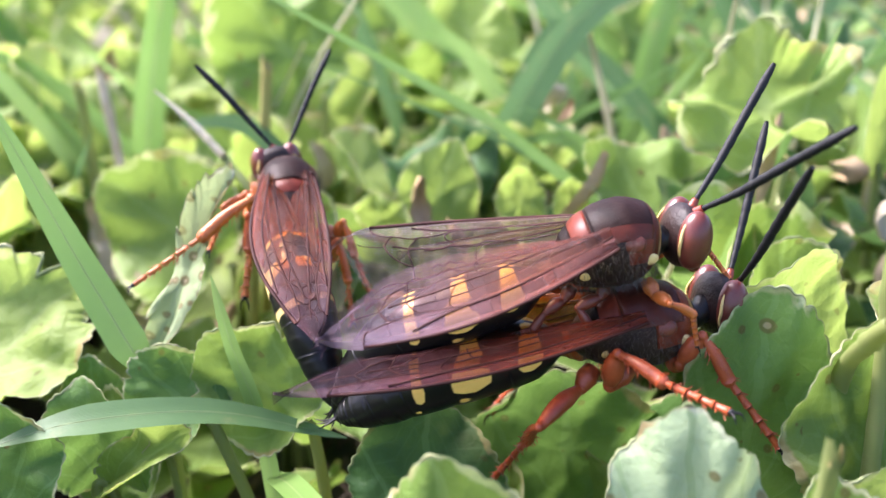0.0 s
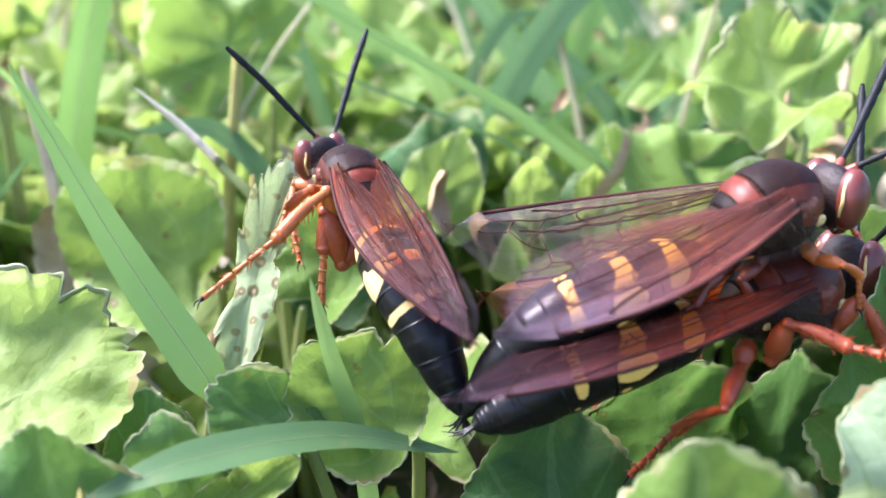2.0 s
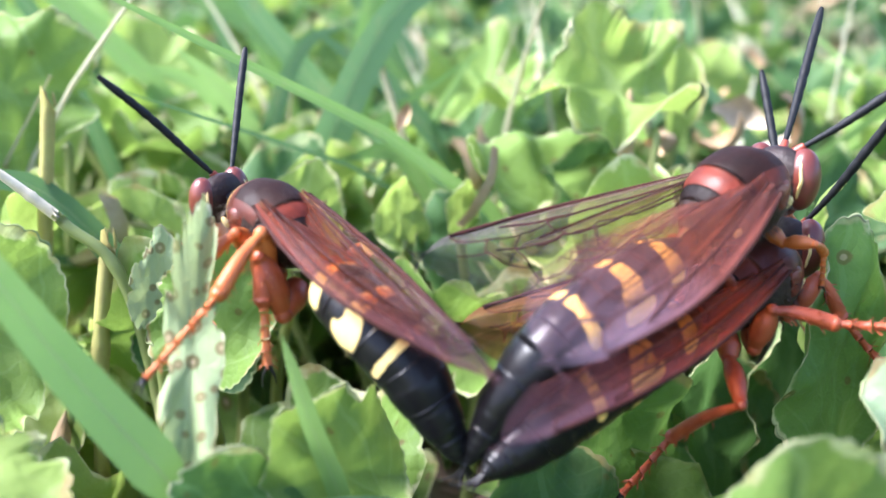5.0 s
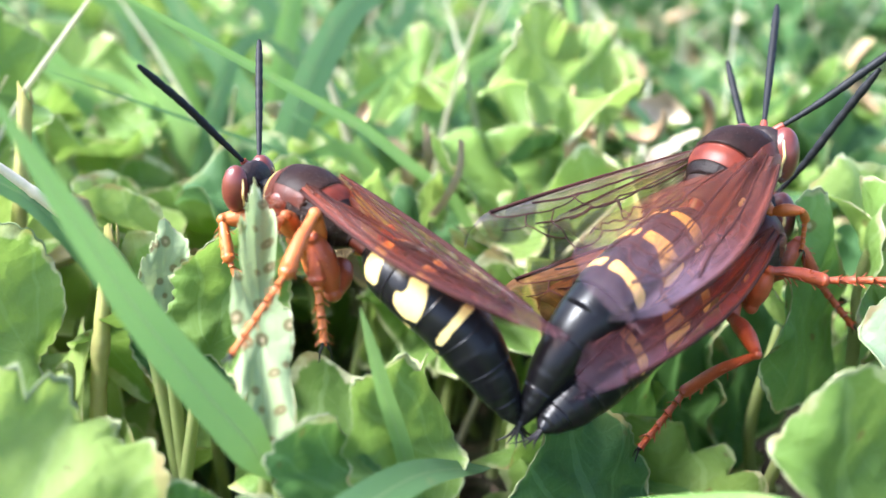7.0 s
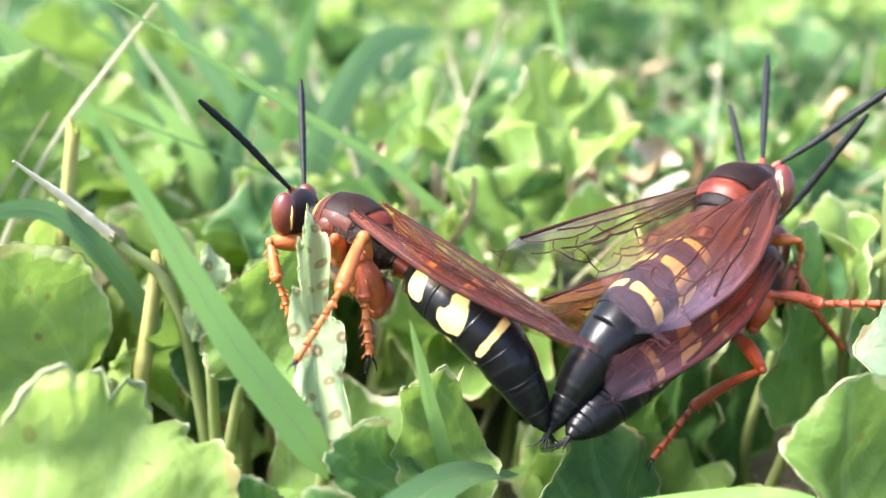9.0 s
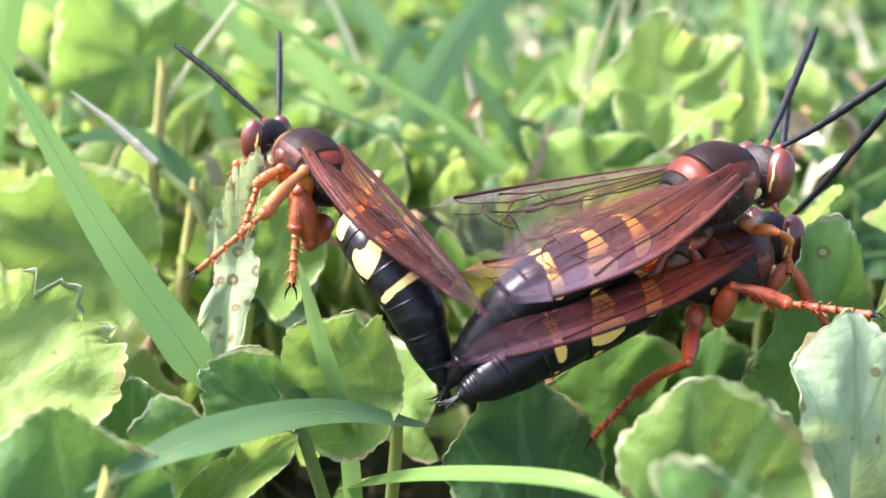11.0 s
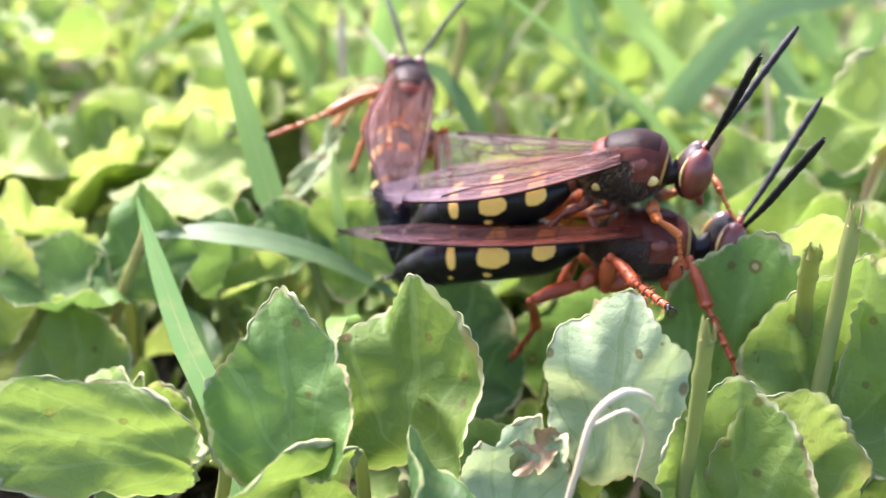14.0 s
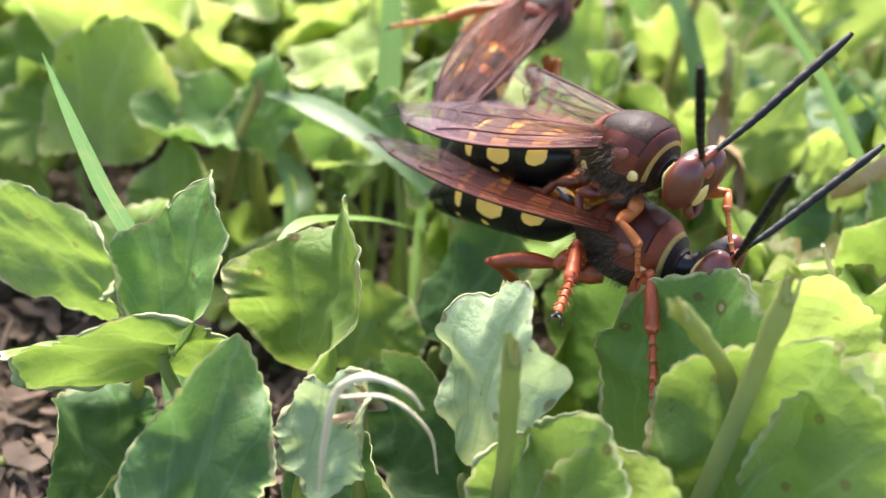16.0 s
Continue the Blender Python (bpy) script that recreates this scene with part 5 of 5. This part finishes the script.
grass_blade([(-1.2, 7.6, 0.1), (-1.5, 7.9, 1.2), (-1.9, 8.2, 1.68), (-2.35, 8.45, 1.88), (-2.84, 8.23, 2.19)], 0.28, GRASS_BLUE, "dark blue-green grass blade bowing over the soil", side_hint=(0.1, -0.6, 0.8))
stem([(-2.35, 12.35, 4.73), (-1.95, 12.3, 4.36), (-1.6, 12.2, 3.99)], [0.012, 0.045, 0.055], BLEACHED, "bleached dry straw tip", "dry_straw", "straw")
stem([(-1.6, 12.2, 3.99), (-1.15, 11.9, 3.2), (-0.9, 11.6, 0.0)], [0.055, 0.06, 0.07], STALK, "green stem below the dry straw")
stem([(-1.7, 13.8, 0.0), (-1.56, 13.7, 2.8), (-1.33, 13.54, 4.74)], [0.09, 0.085, 0.075], YELLOW_STALK, "spotted yellowish plant stalk")
stem([(-1.65, 12.3, 0.0), (-1.45, 12.25, 2.2), (-1.38, 12.15, 3.0), (-1.25, 12.1, 3.75)], [0.085, 0.085, 0.08, 0.075], YELLOW_STALK, "spotted yellowish plant stalk")
stem([(2.62, 5.7, 2.5), (2.72, 5.62, 3.1), (2.78, 5.63, 3.55), (2.92, 5.75, 3.72), (3.06, 5.95, 3.64), (3.12, 6.05, 3.5)], [0.014, 0.026, 0.028, 0.022, 0.014, 0.006], BLEACHED, "curled bleached dry tendril", "dry_tendril", "tendril")
stem([(2.78, 5.63, 3.50), (2.95, 5.9, 3.52), (3.05, 6.2, 3.2), (3.0, 6.4, 2.7)], [0.010, 0.014, 0.012, 0.006], BLEACHED, "thin bleached dry tendril", "dry_tendril", "tendril")
stem([(4.1, 7.6, 0.2), (4.14, 7.85, 2.8), (4.11, 7.98, 4.52)], [0.08, 0.075, 0.07], STALK, "cut green plant stalk")
stem([(3.3, 6.9, 0.2), (3.33, 6.72, 2.6), (3.31, 6.52, 3.95)], [0.06, 0.06, 0.066], STALK, "cut green plant stalk")

leaf((-2.15, 11.84, 1.7), (-2.75, 11.5, 2.35), 0.34, (0.2, -0.8, 0.6), PAPER, "bleached strip of dead leaf", seed=91, cup=0.5, fold=0.4, chew=0.6, notch=0.0)


def seed_husk(at):
    """A pale, cracked husk caught between the leaves."""
    bm = bmesh.new()
    ball(bm, (0, 0, 0), ((0.8, 0.2, 0.5), (-0.2, 0.95, 0.1), (-0.5, -0.1, 0.85)), (0.17, 0.13, 0.12), 18, 12)
    for v in bm.verts:
        v.co *= 1 + 0.18 * noise.noise(v.co * 9)
    ob = part("seed_husk", bm, BLEACHED, None, "", at)
    bm = bmesh.new()
    ball(bm, (0.07, -0.08, -0.02), ((1, 0, 0), (0, 1, 0), (0, 0, 1)), (0.07, 0.05, 0.06), 12, 8)
    part("kernel", bm, LITTER, ob, "brown kernel showing in the crack")
    return tagged(ob, "pale cracked seed husk among the leaves", "husk")


seed_husk((-2.93, 12.7, 2.58))

# low shoots and a creeping grass stem over the bare soil
stem([(-3.4, 3.2, 0.5), (-2.6, 3.6, 0.75), (-1.6, 3.9, 0.8), (-0.7, 4.1, 0.6)], [0.035, 0.045, 0.045, 0.03], STALK, "creeping green grass stem over the soil")
stem([(-2.9, 2.6, 0.1), (-2.5, 3.0, 0.6), (-2.3, 3.5, 0.5)], [0.03, 0.045, 0.02], BLEACHED, "dry straw-coloured grass stem over the soil", "dry_straw", "straw")
stem([(0.9, 3.4, 0.1), (0.5, 3.8, 0.5), (-0.1, 4.0, 0.4)], [0.03, 0.04, 0.02], LITTER, "brown twig over the soil", "twig", "twig")
grass_blade([(-1.6, 4.6, 0.1), (-1.9, 4.4, 0.9), (-2.4, 4.1, 1.3)], 0.18, GRASS, "short grass blade sprouting from the soil", side_hint=(0.2, -0.4, 0.9))
grass_blade([(-0.4, 3.7, 0.1), (-0.6, 3.6, 0.9), (-1.1, 3.4, 1.2)], 0.16, GRASS_BLUE, "short grass blade sprouting from the soil", side_hint=(0.2, -0.4, 0.9))


# ---- ground cover filling the rest ----
def free_of_subject(x, y):
    return not (-1.9 < x < 4.6 and y < 11.6)


def scatter_leaves():
    rng = random.Random(5)
    kinds = []
    for k in range(10):
        w = rng.uniform(1.1, 2.2)
        bm = leaf_mesh(200 + k, w * rng.uniform(0.8, 1.0), w, cup=rng.uniform(0.05, 0.3), fold=rng.uniform(0, 0.25), chew=rng.uniform(0.1, 0.7), wave=rng.uniform(0.04, 0.12), rings=6, seg=96)
        bmesh.ops.scale(bm, vec=(CM, CM, CM), verts=bm.verts)
        kinds.append([finish("blade", bm.copy(), m) for m in (LEAF, LEAF_LIGHT, LEAF_DEEP_SHADED)])
    stalk_bm = bmesh.new()
    tube(stalk_bm, [(0, 0, 0), (0.04, -0.1, -1.5), (0.0, -0.3, -3.4)], [0.05, 0.06, 0.08], 6)
    bmesh.ops.scale(stalk_bm, vec=(CM, CM, CM), verts=stalk_bm.verts)
    stalk = finish("stalk", stalk_bm, STALK)
    placed = 0
    while placed < 300:
        y = 3 + 22 * rng.random()
        x = rng.uniform(-12, 15)
        if not free_of_subject(x, y) or (-5 < x < 0.2 and 10.5 < y < 14.2) or (y < 11 and -4.6 < x < 6.5) or (x + 5) ** 2 + (y - 4.5) ** 2 < 30 or (x - 3) ** 2 + y * y < 42:
            continue
        z = rng.uniform(1.5, 3.7) if y > 11 else rng.uniform(1.6, 3.1)
        ob = new("leaf", None)
        ob.matrix_world = pose(x * CM, y * CM, z * CM, rng.uniform(-10, 55), rng.uniform(-30, 30), rng.uniform(-180, 180) if rng.random() < 0.4 else rng.gauss(0, 60))
        # sunlit left and darker right are put into the choice of leaf colour
        pick = rng.choices((0, 1, 2), (0.40, 0.55, 0.05) if x < -2.5 else (0.42, 0.10, 0.48) if x > 2.5 else (0.58, 0.22, 0.20))[0]
        bl = new("blade", rng.choice(kinds)[pick])
        bl.parent = ob
        st = new("stalk", stalk)
        st.parent = ob
        st.rotation_euler = (-ob.rotation_euler.x, 0, 0)
        tagged(ob, (BRIGHT, YOUNG, DEEP)[pick], "leaf", "ground-cover leaves")
        placed += 1


def far_cover():
    """Small leaves and grass out to where the lawn fades: one mesh each."""
    rng = random.Random(8)
    sources = []
    for kind, (rings, seg, teeth) in enumerate(((4, 64, 21), (4, 64, 23), (4, 64, 19), (4, 64, 21), (2, 16, 11))):
        src = leaf_mesh(300 + kind, 1.6, 1.8, cup=0.2, chew=0.5 if kind < 4 else 0.1, fold=0.08 * kind, wave=0.09, rings=rings, seg=seg, teeth=teeth)
        uvl = src.loops.layers.uv["leaf"]
        index = {v: i for i, v in enumerate(src.verts)}
        sources.append((np.array([v.co[:] for v in src.verts]), [[index[v] for v in f.verts] for f in src.faces], [tuple(lp[uvl].uv) for f in src.faces for lp in f.loops]))
        src.free()
    sheets = {LEAF_DEEP_SHADED: ([], [], []), LEAF_LIGHT: ([], [], []), LEAF: ([], [], [])}
    for k in range(9200):
        if k < 1500:
            y, x = rng.uniform(1, 32), rng.uniform(-18, 20)
            z = rng.uniform(0.3, 2.6)
            if (-4.5 < x < 6 and y < 10.5 and z > 0.9) or (x - 2) ** 2 + y * y < 30 and z > 0.8 or (-3 < x < 1 and y < 7.5):
                continue
        else:
            a, r = rng.uniform(0, 6.28), 18 + 300 * rng.random() ** 1.75
            x, y = r * math.cos(a), 8 + r * math.sin(a)
            if -18 < x < 20 and 0 < y < 28:
                continue
            z = rng.uniform(0.5, 3.8) if y > 12 else rng.uniform(0.3, 2.2)
        sv, sf, su = sources[k % 4 if k < 1500 else 4]
        m = np.array(Euler((radians(rng.uniform(-15, 60)), radians(rng.uniform(-35, 35)), rng.uniform(0, 6.28))).to_matrix())
        s = rng.uniform(0.5, 1.2) * (1 + 0.014 * math.hypot(x, y - 6))
        # sunlight put into leaf colour: deeper green to the one side of the wasps, yellower to the other, in drifts
        # that mix with distance
        drift = max(-1.0, min(1.0, x / 5)) * max(0.0, 1 - math.hypot(x, y) / 110) + 0.9 * noise.noise((x * 0.11, y * 0.11, 7)) + rng.uniform(-0.35, 0.35)
        verts, faces, uvs = sheets[LEAF_DEEP_SHADED if drift > 0.42 else LEAF_LIGHT if drift < -0.42 else LEAF]
        base = len(verts)
        verts.extend(((sv * s @ m.T + (x, y, z)) * CM).tolist())
        faces.extend([base + i for i in f] for f in sf)
        uvs.extend(su)
    for tone, (verts, faces, uvs) in sheets.items():
        mesh = bpy.data.meshes.new("ground_cover")
        mesh.from_pydata(verts, [], faces)
        lay = mesh.uv_layers.new(name="leaf")
        lay.data.foreach_set("uv", np.array(uvs).ravel())
        mesh.materials.append(tone)
        mesh.polygons.foreach_set("use_smooth", [True] * len(mesh.polygons))
        tagged(new("ground_cover", mesh), {LEAF_DEEP_SHADED: "deep green", LEAF_LIGHT: "yellow-green", LEAF: "bright green"}[tone] + " low leaves covering the ground", "leaves", kind="stuff")


def far_grass():
    rng = random.Random(9)
    for mat, count, text in ((GRASS, 900, "thin green grass between the leaves"), (GRASS_BLUE, 600, "blue-green grass between the leaves")):
        bm = bmesh.new()
        uvl = bm.loops.layers.uv.new("leaf")
        for k in range(count):
            if k % 5 < 3:
                y = 12 + 90 * rng.random() ** 2.0
                x = rng.uniform(-1, 1) * (14 + 1.2 * y)
            else:
                a, r = rng.uniform(0, 6.28), 16 + 150 * rng.random() ** 1.6
                x, y = r * math.cos(a), 8 + r * math.sin(a)
            if not free_of_subject(x, y) or (y < 11 and abs(x) < 16) or (-7 < x < 1.5 and y < 15):
                continue
            h, a = rng.uniform(3.0, 6.2), rng.uniform(0, 6.28)
            lean = rng.uniform(1.0, 6.0)
            d = Vector((math.cos(a), math.sin(a) * 0.6, 0))
            p = Vector((x, y, 0))
            blade_mesh(bm, [p, p + d * lean * 0.25 + Vector((0, 0, h * 0.55)), p + d * lean + Vector((0, 0, h * rng.uniform(0.75, 1)))], rng.uniform(0.06, 0.30), seg=7, side_hint=(rng.uniform(-0.4, 0.4), -1, 0.2), uvl=uvl)
        tagged(part("grass", bm, mat), text, "grass", kind="stuff")


def litter():
    """Brown chips of dead leaf and short stem pieces on the soil."""
    rng = random.Random(10)
    for mat, count, text in ((LITTER, 3600, "brown chips of dead leaves and stems on the soil"), (LITTER_PALE, 1000, "tan and pinkish chips of dead leaves on the soil")):
        litter_patch(rng, mat, count, text)


def litter_patch(rng, mat, count, text):
    bm = bmesh.new()
    for k in range(count):
        x, y = (rng.uniform(-6.5, 1.5), rng.uniform(2.5, 11)) if k % 3 else (rng.uniform(-10, 6), rng.uniform(1.0, 13))
        p = Vector((x, y, rng.uniform(-0.05, 0.35)))
        m = Euler((rng.uniform(-0.6, 0.6), rng.uniform(-0.6, 0.6), rng.uniform(0, 6.28))).to_matrix()
        if k % 5:
            n, w, curl = rng.uniform(0.06, 0.34), rng.uniform(0.03, 0.14), rng.uniform(-0.3, 0.5)
            ring = []
            for q in range(7):
                an = q / 7 * 6.28
                r = rng.uniform(0.6, 1.1)
                ring.append(bm.verts.new(p + m @ Vector((math.cos(an) * n * r, math.sin(an) * w * r, curl * n * abs(math.cos(an))))))
            c = bm.verts.new(p)
            for q in range(7):
                bm.faces.new((c, ring[q], ring[(q + 1) % 7]))
        else:
            n, r = rng.uniform(0.2, 0.9), rng.uniform(0.012, 0.05)
            d = m @ Vector((1, rng.uniform(-0.2, 0.2), 0))
            tube(bm, [p, p + d * n * 0.5 + Vector((rng.uniform(-0.1, 0.1), rng.uniform(-0.1, 0.1), 0.05)), p + d * n], [r, r * 0.8, r * 0.4], 5, 6)
    tagged(part("plant_litter", bm, mat), text, "litter", kind="stuff")


def dead_stems():
    """Bleached and pinkish dead stems standing among the leaves."""
    rng = random.Random(12)
    bm = bmesh.new()
    bm.loops.layers.uv.new("leaf")
    for k in range(420):
        y = 12.5 + 40 * rng.random() ** 1.6
        x = rng.uniform(-1, 1) * (9 + 0.9 * y)
        if -7 < x < 1.5 and y < 15:
            continue
        a = rng.uniform(0, 6.28)
        h = rng.uniform(2.0, 5.2)
        d = Vector((math.cos(a), math.sin(a), 0)) * rng.uniform(0.3, 3.5)
        p = Vector((x, y, rng.uniform(0, 1)))
        r = rng.uniform(0.02, 0.07)
        tube(bm, [p, p + d * 0.45 + Vector((0, 0, h * 0.6)), p + d + Vector((0, 0, h))], [r, r * 0.9, r * 0.5], 5, 7)
    tagged(part("dead_stems", bm, STRAW), "bleached dead plant stems among the leaves", "dry stems", kind="stuff")


def tall_blades():
    """Broad grass blades and yellowing stalks standing behind the wasps, most of them leaning one way."""
    rng = random.Random(21)
    for k in range(34):
        y = rng.uniform(13.4, 22)
        x = rng.uniform(-0.42, 0.5) * y + 2.0
        lean = -rng.uniform(1.2, 4.5) if rng.random() < 0.75 else rng.uniform(0.8, 3)
        h = rng.uniform(4.0, 6.6)
        d = Vector((lean, rng.uniform(-0.8, 0.8), 0))
        p = Vector((x, y, 0.2))
        blue = k % 3 == 0
        grass_blade([p, p + d * 0.3 + Vector((0, 0, h * 0.5)), p + d * 0.7 + Vector((0, 0, h * 0.85)), p + d * 1.1 + Vector((0, 0, h * rng.uniform(0.85, 1.1)))], rng.uniform(0.22, 0.48),
                    GRASS_BLUE if blue else GRASS, "broad blue-green grass blade leaning among leaves" if blue else "broad bright grass blade leaning among leaves", side_hint=(rng.uniform(-0.3, 0.3), -1, 0.3))
    for k in range(18):
        y = rng.uniform(12.8, 20)
        x = rng.uniform(-0.45, 0.45) * y + 1.5
        p = Vector((x, y, 0.1))
        h, r = rng.uniform(2.6, 4.6), rng.uniform(0.05, 0.10)
        top = Vector((rng.uniform(-0.8, 0.8), rng.uniform(-0.5, 0.5), h))
        dry = k % 3 == 0
        stem([p, p + top * 0.5 + Vector((0.1, 0, 0)), p + top], [r, r * 0.95, r * 0.9], PAPER if dry else STALK, "dead bleached plant stalk standing among leaves" if dry else "yellowing plant stalk standing among leaves")


def dead_flakes():
    """Small curled scraps of bleached and brown dead leaf caught among the living ones."""
    rng = random.Random(14)
    for mat, count, text in ((PAPER, 90, "bleached scraps of dead leaf among the green"), (DRYLEAF, 240, "brown curled scraps of dead leaf among the green")):
        bm = bmesh.new()
        for k in range(count):
            y = 11.8 + 30 * rng.random() ** 1.5
            x = rng.uniform(-1, 1) * (8 + 0.8 * y)
            p = Vector((x, y, rng.uniform(1.6, 4.2)))
            m = Euler((rng.uniform(0, 3), rng.uniform(0, 3), rng.uniform(0, 6.28))).to_matrix()
            n, w, curl = rng.uniform(0.15, 0.6), rng.uniform(0.08, 0.22), rng.uniform(0.2, 1.4)
            rows = []
            for i in range(6):
                s = i / 5 * 2 - 1
                e = max(0.15, 1 - s * s) * rng.uniform(0.7, 1.2)
                rows.append([bm.verts.new(p + m @ Vector((s * n, v * w * e, curl * n * (s * s * 0.5 + v * v * 0.35) + rng.uniform(-0.02, 0.02)))) for v in (-1, -0.4, 0.3, 1)])
            for c, d in zip(rows, rows[1:]):
                for j in range(3):
                    bm.faces.new((c[j], c[j + 1], d[j + 1], d[j]))
        tagged(part("dead_leaf_scraps", bm, mat), text, "dead leaves", kind="stuff")


scatter_leaves()
tall_blades()
dead_stems()
dead_flakes()
far_cover()
far_grass()
litter()


# ---- movement ----
def motions():
    """The wasps' feelers sway; the climbing wasp raises its body about its tail between nine and eleven seconds."""
    low, high = pose(*(Vector(left_o) * CM)), pose(*(Vector(left_o) * CM)) @ Euler((radians(3), radians(6), radians(9))).to_matrix().to_4x4()
    walk(left, [(0.0, low), (8.7, low), (10.8, high), (16.0, high)])
    for ob, o, base, rows in (
        (upper_near, upper_o, (2.86, 8.50, 4.72), [(0, 0.62, -0.58, 0.53), (5, 0.60, -0.60, 0.54), (11, 0.5, -0.65, 0.58), (12.5, 0.41, -0.67, 0.62), (13.5, 0.30, -0.71, 0.64), (16, 0.31, -0.71, 0.63)]),
        (upper_far, upper_o, (2.84, 8.62, 4.72), [(0, 0.56, 0.59, 0.58), (5, 0.70, 0.40, 0.58), (11, 0.68, 0.45, 0.56), (12.5, 0.65, 0.5, 0.55), (13.5, 0.42, 0.62, 0.66), (14, 0.42, 0.61, 0.67), (15, 0.33, 0.71, 0.62), (16, 0.13, 0.80, 0.58)]),
        (lower_near, lower_o, (3.26, 8.70, 4.04), [(0, 0.2, -0.57, 0.8), (5, 0.2, -0.57, 0.8), (12.5, 0.23, -0.61, 0.76), (13.5, 0.39, -0.61, 0.69), (16, 0.44, -0.5, 0.74)]),
        (left_near, left_o, (-0.72, 10.74, 4.53), [(0, -0.72, 0.16, 0.71), (8.7, -0.72, 0.16, 0.71), (10.8, -0.56, 0.70, 0.40), (13, -0.54, 0.72, 0.42), (16, -0.54, 0.72, 0.42)]),
        (left_far, left_o, (-0.60, 10.77, 4.53), [(0, 0.38, 0.55, 0.75), (8.7, 0.38, 0.55, 0.75), (10.8, 0.25, 0.78, 0.58), (16, 0.25, 0.78, 0.58)]),
        (lower_far, lower_o, (3.22, 8.82, 4.06), [(0, 0.32, 0.66, 0.68), (5, 0.35, 0.64, 0.68), (12.5, 0.46, 0.57, 0.68), (13.5, 0.46, 0.61, 0.64), (14, 0.37, 0.6, 0.71), (16, 0.16, 0.84, 0.51)]),
    ):
        walk(ob, [(t, aim(base, o, (x, y, z))) for t, x, y, z in rows])


motions()
